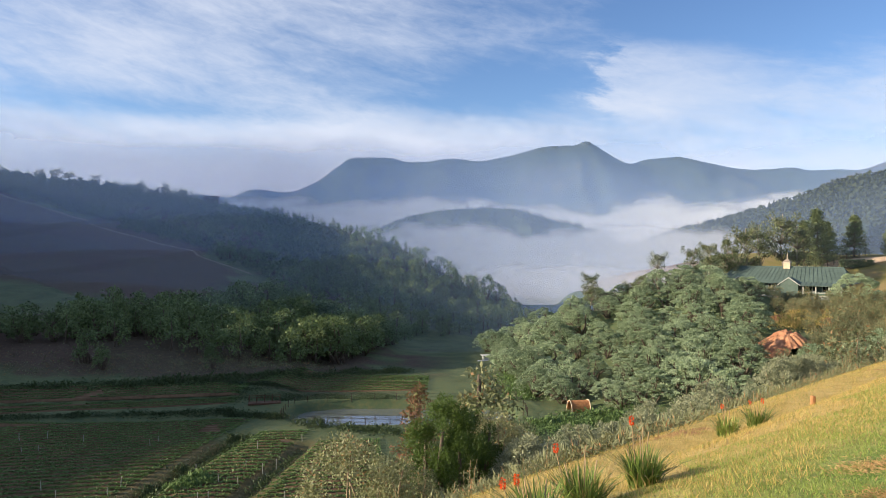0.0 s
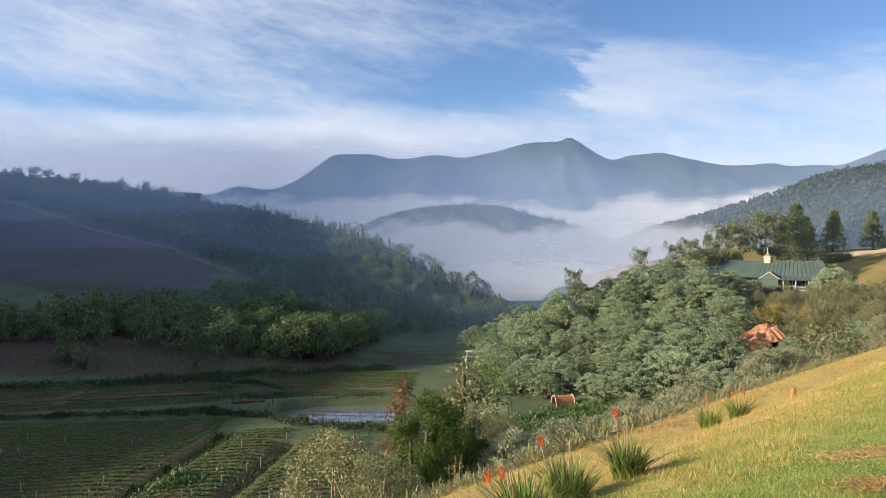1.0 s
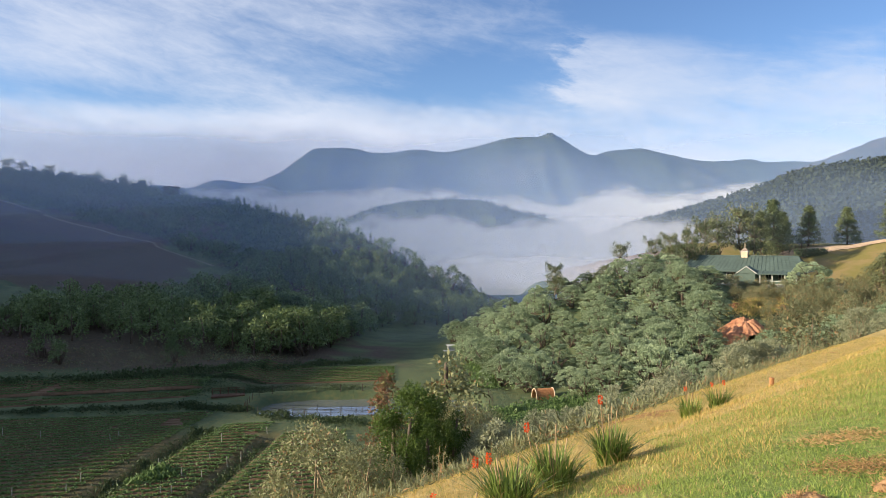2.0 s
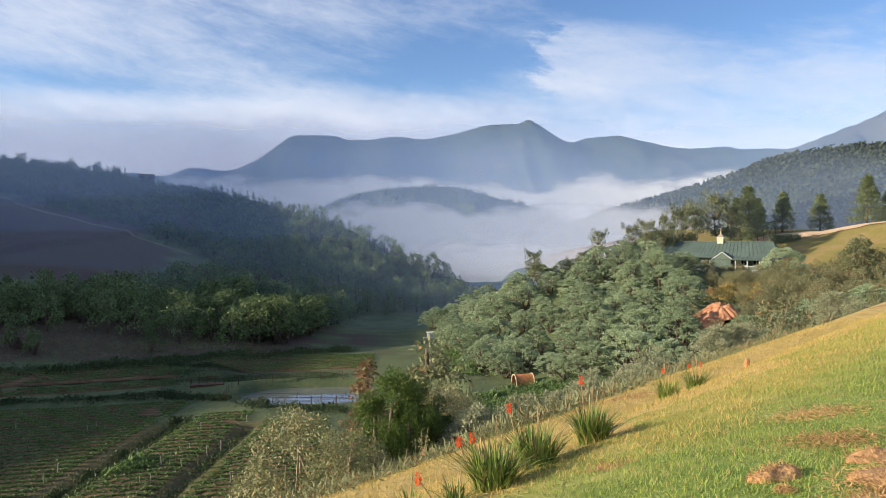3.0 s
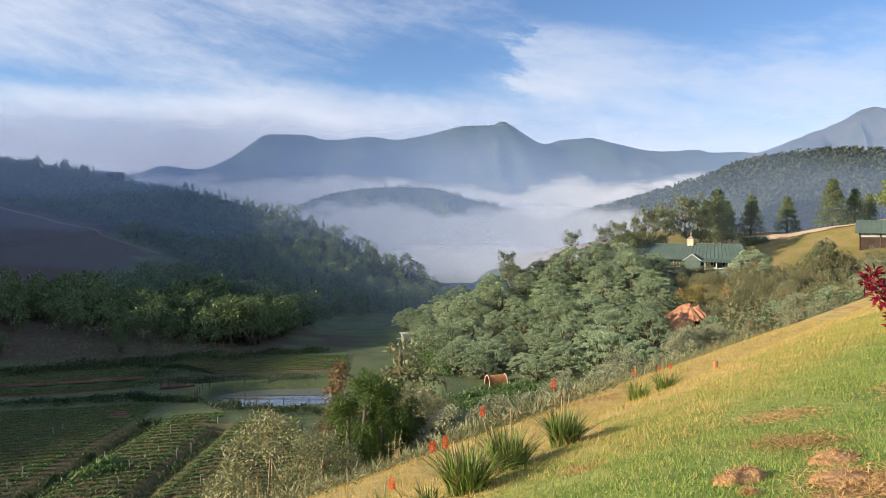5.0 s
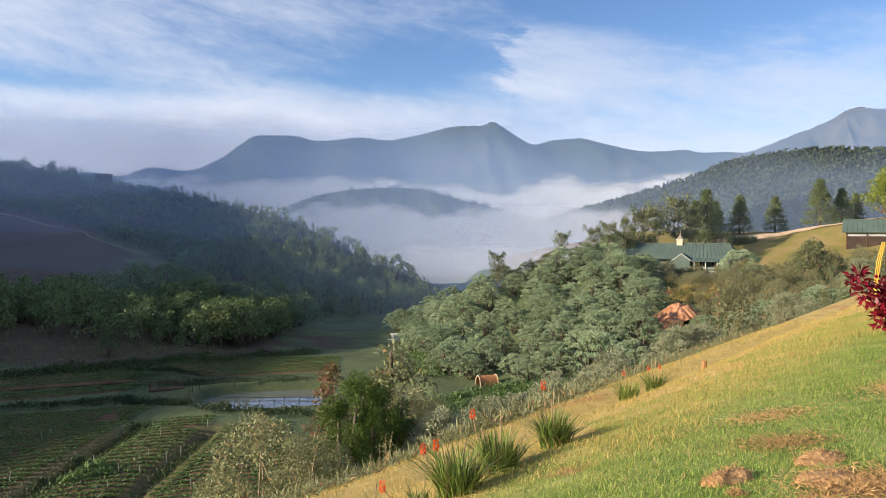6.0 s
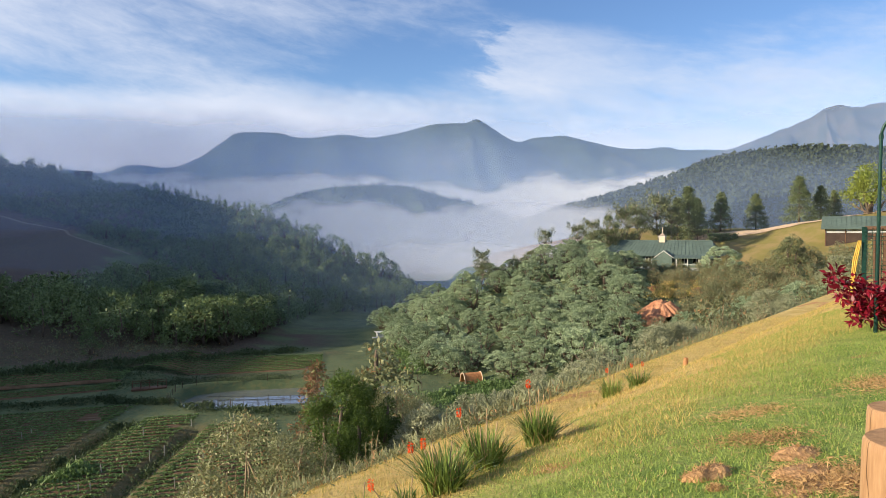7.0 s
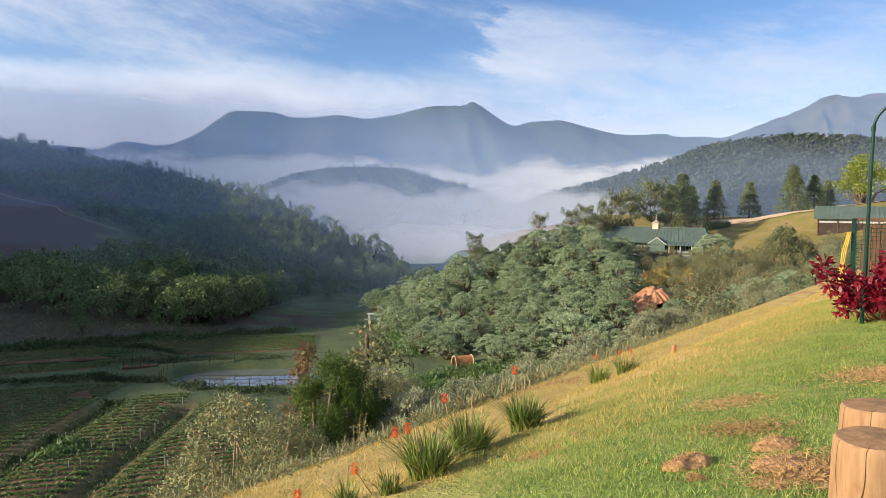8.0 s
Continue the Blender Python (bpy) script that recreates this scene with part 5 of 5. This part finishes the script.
piece("wire_mesh", tubes_mesh("wire_mesh", mesh_wires, IRON_GREEN, 4), cage, "green square wire mesh")
for k in range(7):
    part("plank", box(-1.4 + 0.16 * k, -1.26 + 0.16 * k, 0.5, 0.54, 0.0, 1.45 + 0.03 * (k % 3), 0.006), BROWN_WOOD, cage)
for k, (x, w_) in enumerate(((-0.35, 0.28), (0.0, 0.3), (0.4, 0.34))):
    sack = thing("green_sack", "full green plastic sack in the cage", "sack", "green sacks", pose(10.98, 10.6, cg + 0.12, 0, 0, -40) @ pose(x, -0.1 + 0.08 * k, 0.4))
    bm = bmesh.new()
    bmesh.ops.create_uvsphere(bm, u_segments=16, v_segments=12, radius=1.0)
    for vv in bm.verts:
        c_ = vv.co
        vv.co = (w_ * 0.5 * math.copysign(abs(c_.x) ** 0.6, c_.x) * (1 + 0.1 * math.sin(9 * c_.z)), 0.14 * math.copysign(abs(c_.y) ** 0.6, c_.y), 0.4 * math.copysign(abs(c_.z) ** 0.5, c_.z) + 0.03 * math.sin(12 * c_.x))
    part("bag", bm, GREEN_TARP, sack)
    part("tie", rod((0, 0, 0.38), (0, 0, 0.48), 0.03), GREEN_TARP, sack)
bench = thing("plank_base", "low plank base under the green sacks", "platform", at=pose(10.98, 10.6, cg + 0.12, 0, 0, -40))
part("deck", box(-0.7, 0.8, -0.4, 0.4, -0.1, 0.0, 0.01), BROWN_WOOD, bench)
rope = thing("rope", "loose yellow rope hanging from the cage", "rope", at=pose(10.98, 10.6, cg + 0.12, 0, 0, -40))
for k in range(3):
    piece("strand", tubes_mesh("strand", [([(-1.6 - 0.02 * k, -0.6, 1.35), (-1.66 - 0.03 * k, -0.62, 1.0), (-1.72 - 0.02 * k, -0.62, 0.5), (-1.7, -0.6, 0.0)], [0.013] * 4)], YELLOW_ROPE, 6), rope)


# ---- red-hot pokers on the edge of the bank ----
BLADE = leafy("poker_blade", (0.05, 0.11, 0.02), (0.30, 0.38, 0.09), 0.45, 0.3, 0.12, (0.45, 0.33, 0.14))
STALK = plain("dry_stalk", (0.36, 0.26, 0.14), 0.9, 0.0, 40.0, 0.3, 0.002)
POKER = leafy("poker_flower", (0.75, 0.06, 0.012), (0.95, 0.20, 0.035), 0.5, 0.35)


def blades(r, n, spread, length, width):
    """Arching strap leaves, three segments each."""
    a, q = r.uniform(0, 6.283, n), np.sqrt(r.uniform(0, 1, n)) * spread
    base = np.stack([q * np.cos(a), q * np.sin(a), np.full(n, -0.03)], 1)
    out = np.stack([np.cos(a), np.sin(a), 0 * a], 1) + 0.5 * r.normal(size=(n, 3)) * np.array([1, 1, 0])
    L, lean = length * r.uniform(0.6, 1.15, n), r.uniform(0.1, 0.75, n)
    side = np.stack([-out[:, 1], out[:, 0], 0 * a], 1)
    side = unit(side) * (width * r.uniform(0.6, 1.2, n) / 2)[:, None]
    rows = []
    for t, w in ((0, 0.8), (0.35, 1.0), (0.7, 0.7), (1.0, 0.05)):
        p = base + out * (L * lean * t ** 1.7)[:, None] + np.array([0, 0, 1.0]) * (L * (t - 0.38 * lean * t ** 2.6))[:, None]
        rows.append((p - side * w, p + side * w))
    quads = [np.stack([rows[k][0], rows[k][1], rows[k + 1][1], rows[k + 1][0]], 1) for k in range(3)]
    V = np.stack([rows[k][j] for k in range(4) for j in range(2)], 1).reshape(-1, 3)
    F = []
    for i in range(n):
        for k in range(3):
            b = i * 8 + 2 * k
            F.append((b, b + 1, b + 3, b + 2))
    return V, F


def poker_plant(x, y, size, n, seed, flowers, stalks, label):
    r = np.random.default_rng(seed)
    e = thing("poker_plant", label, "flowering plant", "red-hot pokers on the bank", pose(x, y, land_at(x, y)))
    V, F = blades(r, n, 0.30 * size, 0.80 * size, 0.016)
    piece("leaves", mesh_from("leaves", V, F, BLADE), e)
    for fx, fy, h in flowers:
        st = piece("flower_stalk", tubes_mesh("flower_stalk", [(bend(r, (fx * 0.5, fy * 0.5, 0), (fx, fy, h), 0.02), [0.006, 0.005, 0.005, 0.005])], STALK, 5), e)
        m = 90
        t = r.uniform(0, 1, m)
        a = r.uniform(0, 6.283, m)
        rad = 0.018 * np.sin(np.clip(t * 0.85 + 0.12, 0, 1) * math.pi) ** 0.6
        c = np.stack([fx + rad * np.cos(a) * 0.6, fy + rad * np.sin(a) * 0.6, h - 0.03 + 0.085 * t], 1)
        d = np.stack([np.cos(a), np.sin(a), -0.9 + 1.2 * t], 1)
        piece("flower_head", quad_mesh("flower_head", leaf_quads(c, d, r.normal(size=(m, 3)), np.full(m, 0.025), np.full(m, 0.010)), POKER), st, "bright orange-red flower spike")
    for k in range(stalks):
        a, q = r.uniform(0, 6.283), r.uniform(0.05, 0.4) * size
        h = r.uniform(0.6, 1.15) * size
        piece("dry_stalk", tubes_mesh("dry_stalk", [(bend(r, (q * 0.4 * math.cos(a), q * 0.4 * math.sin(a), 0), (q * math.cos(a), q * math.sin(a), h), 0.03), [0.005, 0.004, 0.004, 0.007])], STALK, 5), e)
    return e


poker_plant(0.80, 5.95, 0.56, 420, 1, [(-0.30, 0.05, 0.40), (-0.16, 0.22, 0.38)], 4, "dense clump of strap leaves with orange-red pokers")
poker_plant(1.32, 6.60, 0.56, 400, 2, [(-0.22, 0.25, 0.50)], 5, "dense clump of strap leaves with orange-red pokers")
poker_plant(2.08, 7.22, 0.52, 420, 3, [(-0.10, 0.1, 0.64)], 5, "dense clump of strap leaves with orange-red pokers")
poker_plant(5.4, 13.2, 0.6, 190, 4, [(-0.1, 0, 0.55)], 4, "loose clump of pokers by the grey shrubs")
poker_plant(6.2, 13.7, 0.6, 180, 5, [(0.1, 0, 0.5), (-0.1, 0.1, 0.46)], 3, "loose clump of pokers by the grey shrubs")
poker_plant(0.42, 5.6, 0.28, 80, 6, [(-0.3, 0, 0.22)], 3, "small weedy clump with a drooping poker")
poker_plant(0.05, 5.7, 0.28, 70, 7, [(-0.4, -0.2, 0.16)], 2, "small weedy clump with a drooping poker")
stub = thing("cut_stump", "short orange-brown cut stump in the grass", "stump", at=pose(7.6, 14.3, land_at(7.6, 14.3)))
part("wood", rod((0, 0, -0.1), (0.02, 0, 0.27), 0.06, 9, 0.05), plain("fresh_stump", (0.40, 0.20, 0.09), 0.85, 0.0, 25.0, 0.3), stub)

# ---- clods and bare earth on the lawn ----
CLOD = plain("dry_clod", (0.48, 0.28, 0.13), 0.95, 0.0, 30.0, 0.4, 0.03)
STRAW = leafy("dry_straw", (0.30, 0.17, 0.07), (0.62, 0.42, 0.19), 0.8, 0.15)


def clod(x, y, lx_, ly_, h, seed, label):
    """A lump of dug turf, shaggy with roots."""
    r = np.random.default_rng(seed)
    e = thing("turf_clod", label, "clod", "clods on the lawn", pose(x, y, land_at(x, y), 0, 0, 12))
    u, v = np.meshgrid(np.linspace(0, 2 * math.pi, 40), np.linspace(0, 1, 14))
    rr = np.sqrt(1 - v * v) * (1 + 0.28 * fract(np.cos(u) * 2, np.sin(u) * 2, 0.8, 3, seed))
    X, Y = lx_ * rr * np.cos(u), ly_ * rr * np.sin(u)
    Z = h * v * (1 + 0.5 * fract(X, Y, 0.12, 3, seed)) - 0.02
    piece("earth", grid_mesh("earth", X, Y, Z, CLOD), e)
    i, j = r.integers(0, 14, 420), r.integers(0, 40, 420)
    p = np.stack([X[i, j], Y[i, j], Z[i, j]], 1)
    d = unit(p + np.array([0, 0, 0.03])) + 0.8 * r.normal(size=p.shape)
    piece("root_mat", quad_mesh("root_mat", leaf_quads(p, d, r.normal(size=p.shape), r.uniform(0.02, 0.05, 420), r.uniform(0.003, 0.008, 420)), STRAW), e)
    return e


clod(2.43, 4.28, 0.19, 0.11, 0.09, 1, "lump of dug dry turf lying on the lawn")
clod(2.33, 4.0, 0.06, 0.04, 0.035, 2, "small crumb of dry turf on the lawn")
clod(3.05, 4.05, 0.26, 0.16, 0.06, 3, "lump of dug dry turf lying on the lawn")
clod(3.25, 4.45, 0.22, 0.12, 0.07, 4, "lump of dug dry turf lying on the lawn")
clod(2.75, 3.75, 0.18, 0.09, 0.03, 5, "flat crumbled turf on the lawn")


def bare_patch(x, y, w, d, seed, label, open_soil=True):
    """Crumbled dry earth and thatch that shows in ragged bits between the grass."""
    u, v = np.meshgrid(np.linspace(-1, 1, 90), np.linspace(-1, 1, 60))
    X, Y = x + u * w, y + v * d
    edge = 0.75 - np.sqrt(u * u + v * v) + 0.9 * fract(X, Y, 0.30, 4, seed)
    Z = land(X, Y) - 0.035 + 0.042 * step(edge, 0.0, 0.5) + 0.014 * fract(X, Y, 0.07, 3, seed)
    if open_soil:
        tagged(new("bare_earth", grid_mesh("bare_earth", X, Y, Z, CLOD)), label, "earth", kind="structure")
    r = np.random.default_rng(seed)
    n = 4200 if open_soil else 1500
    px, py = x + r.normal(0, w * 0.42, n), y + r.normal(0, d * 0.42, n)
    p = np.stack([px, py, land(px, py) + 0.012], 1)
    di = r.normal(size=p.shape) * np.array([1, 1, 0.35]) + np.array([0, 0, 0.2])
    tagged(new("thatch", quad_mesh("thatch", leaf_quads(p, di, r.normal(size=p.shape), r.uniform(0.02, 0.07, n), r.uniform(0.003, 0.009, n)), STRAW)), "loose dry thatch on bare earth", "dry grass", kind="stuff")


bare_patch(5.75, 6.25, 0.75, 0.5, 1, "patch of bare red earth in the lawn")
bare_patch(3.2, 3.85, 0.7, 0.45, 2, "patch of bare red earth in the lawn")
bare_patch(3.8, 6.0, 0.6, 0.35, 3, "dry thatch in the lawn", False)
bare_patch(3.3, 5.0, 0.5, 0.35, 4, "dry thatch in the lawn", False)


# ---- grass on the bank ----
def grass(name, n, x0, x1, y0, y1, s_lo, s_hi, low, high, wide, mat, seed, label, clump=0.5):
    r = np.random.default_rng(seed)
    x, y = r.uniform(x0, x1, n), r.uniform(y0, y1, n)
    s = -0.645 * (x + 1.1) + 0.766 * (y - 9.0) + 0.9 * fract(x, y, 2.2, 3, 6.0)
    keep = (s > s_lo) & (s < s_hi) & (fract(x, y, 0.5, 3, seed) > r.uniform(-1, 1, n) * clump - 0.25)
    for cx, cy, w, d in ((5.9, 6.2, 0.8, 0.5), (3.3, 3.9, 0.7, 0.4), (3.9, 6.3, 0.5, 0.2)):
        keep &= ((x - cx) / w) ** 2 + ((y - cy) / d) ** 2 > r.uniform(0.4, 1.2, n)
    keep &= np.hypot(x, y) > 1.5
    x, y = x[keep], y[keep]
    m = len(x)
    a = r.uniform(0, 6.283, m)
    h = r.uniform(low, high, m) * (1 + 0.4 * fract(x, y, 0.9, 2, seed + 1))
    p = np.stack([x, y, land(x, y) - 0.01], 1)
    side = np.stack([np.cos(a), np.sin(a), 0 * a], 1) * (wide * r.uniform(0.6, 1.3, m))[:, None]
    tip_ = p + np.stack([r.normal(0, 0.45, m) * h, r.normal(0, 0.45, m) * h, h], 1)
    V = np.stack([p - side, p + side, tip_], 1)
    return tagged(new(name, quad_mesh(name, V, mat, 3)), label, "grass", kind="stuff")


LAWN = leafy("lawn_blade", (0.10, 0.19, 0.03), (0.42, 0.49, 0.12), 0.6, 0.3, 0.10, (0.50, 0.38, 0.16))
GOLD = leafy("golden_blade", (0.40, 0.29, 0.08), (0.78, 0.58, 0.22), 0.6, 0.3, 0.22, (0.25, 0.30, 0.07))
grass("lawn_grass", 520000, 1.0, 13.0, 2.5, 16.0, -11.0, -3.2, 0.016, 0.046, 0.0046, LAWN, 61, "short green lawn with dry flecks", 0.9)
grass("dry_grass", 300000, -3.5, 17.0, 5.5, 23.0, -4.8, 2.6, 0.028, 0.085, 0.0042, GOLD, 62, "short golden dry grass on the bank", 0.9)

# dry stalks and rank growth along the lip of the bank
lip = [(-3.2, 8.6), (-1.0, 10.6), (1.5, 12.9), (4.0, 15.0), (7.0, 17.6), (10.5, 20.5), (14.0, 23.5)]
weeds(lip, 1.4, 9000, 0.26, 31, "dry brown weeds along the lip of the bank", M_SCRUB, 0.09)
weeds([(x - 1.0, y + 1.2) for x, y in lip], 1.5, 8000, 0.36, 32, "dry brown weeds along the lip of the bank", M_OLIVE, 0.10)
r = np.random.default_rng(90)
for k in range(46):
    t = r.uniform(0, 5.9)
    i = int(t)
    x = lip[i][0] + (lip[i + 1][0] - lip[i][0]) * (t - i) + r.normal() * 0.5
    y = lip[i][1] + (lip[i + 1][1] - lip[i][1]) * (t - i) + r.normal() * 0.5
    st = thing("dry_stem", "thin dry upright weed stem", "weed stem", "dry stems on the bank", pose(x, y, land_at(x, y), r.normal() * 6, r.normal() * 6, 0))
    h = r.uniform(0.25, 0.7)
    piece("stem", tubes_mesh("stem", [(bend(r, (0, 0, -0.05), (0, 0, h), 0.03), [0.006, 0.005, 0.004, 0.003])], STALK, 5), st)
    n = 14
    p = np.stack([r.normal(0, 0.02, n), r.normal(0, 0.02, n), r.uniform(0.55, 1.0, n) * h], 1)
    piece("seed_head", quad_mesh("seed_head", leaf_quads(p, r.normal(size=(n, 3)) + np.array([0, 0, 0.6]), r.normal(size=(n, 3)), r.uniform(0.03, 0.08, n), r.uniform(0.01, 0.03, n)), M_SCRUB), st)["kind"] = "stuff"

weeds([(45, 90), (48, 94), (51, 97), (55, 99.5)], 5.0, 9000, 0.7, 33, "tall dry golden grass about the clay cut", GOLD, 0.10)

# ---- hillside path with bushes beside it, and a hut on the ridge ----
path = [(-168, 262), (-145, 247), (-123, 230.5), (-103, 217), (-86, 206), (-69, 197), (-52, 189)]
ribbon("footpath", path, 0.9, plain("worn_path", (0.22, 0.18, 0.12), 0.95, 0.0, 0.8, 0.3, 0.03), "worn pale footpath slanting down the hillside", "path", 0.12)
for k in range(60):
    t = rng.uniform(0, 5.99)
    i = int(t)
    x = path[i][0] + (path[i + 1][0] - path[i][0]) * (t - i) + rng.uniform(1.5, 9)
    y = path[i][1] + (path[i + 1][1] - path[i][1]) * (t - i) + rng.uniform(1.5, 9)
    plant("hillbush" if rng.uniform() < 0.7 else "valley", x, y, rng.uniform(0.5, 0.9), rng.uniform(0, 360))
hx, hy = -88.0, 264.0
hut = thing("ridge_hut", "small dark hut on the ridge", "hut", at=pose(hx, hy, land_at(hx, hy), 0, 0, 20))
part("wall", box(-2.6, 2.6, -1.6, 1.6, -0.5, 1.9), DARK_WOOD, hut)
part("roof", prism([(-2.0, 1.85), (0, 2.8), (2.0, 1.85), (2.0, 1.75), (0, 2.66), (-2.0, 1.75)], -2.9, 2.9), DARK_WOOD, hut)
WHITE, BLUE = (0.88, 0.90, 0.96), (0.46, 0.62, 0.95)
AIR = "thin blue-tinted sheet standing in for valley haze"
# Blue-tinted sheets stand in for lit air and brighten the shaded hill.
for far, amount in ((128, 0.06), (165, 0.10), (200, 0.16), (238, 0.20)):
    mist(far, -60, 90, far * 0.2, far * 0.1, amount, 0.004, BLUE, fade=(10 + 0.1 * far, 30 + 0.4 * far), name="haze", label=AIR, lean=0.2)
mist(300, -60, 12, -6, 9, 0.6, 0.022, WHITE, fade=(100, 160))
# Blue sheet at 470 m: its tint stands in for scattered light.
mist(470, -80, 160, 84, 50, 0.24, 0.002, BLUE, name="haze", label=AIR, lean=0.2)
mist(560, -60, 55, 24, 15, 0.78, 0.012, WHITE, fade=(190, 300))
mist(1150, -80, 190, 92, 30, 0.92, 0.006, WHITE)
# The far sheet's blue tint puts scattered light over the mountains.
mist(1600, -80, 560, 330, 110, 0.40, 0.0012, (0.38, 0.58, 1.0), name="haze", label="blue-tinted sheet standing in for haze before the mountains", lean=0.2)
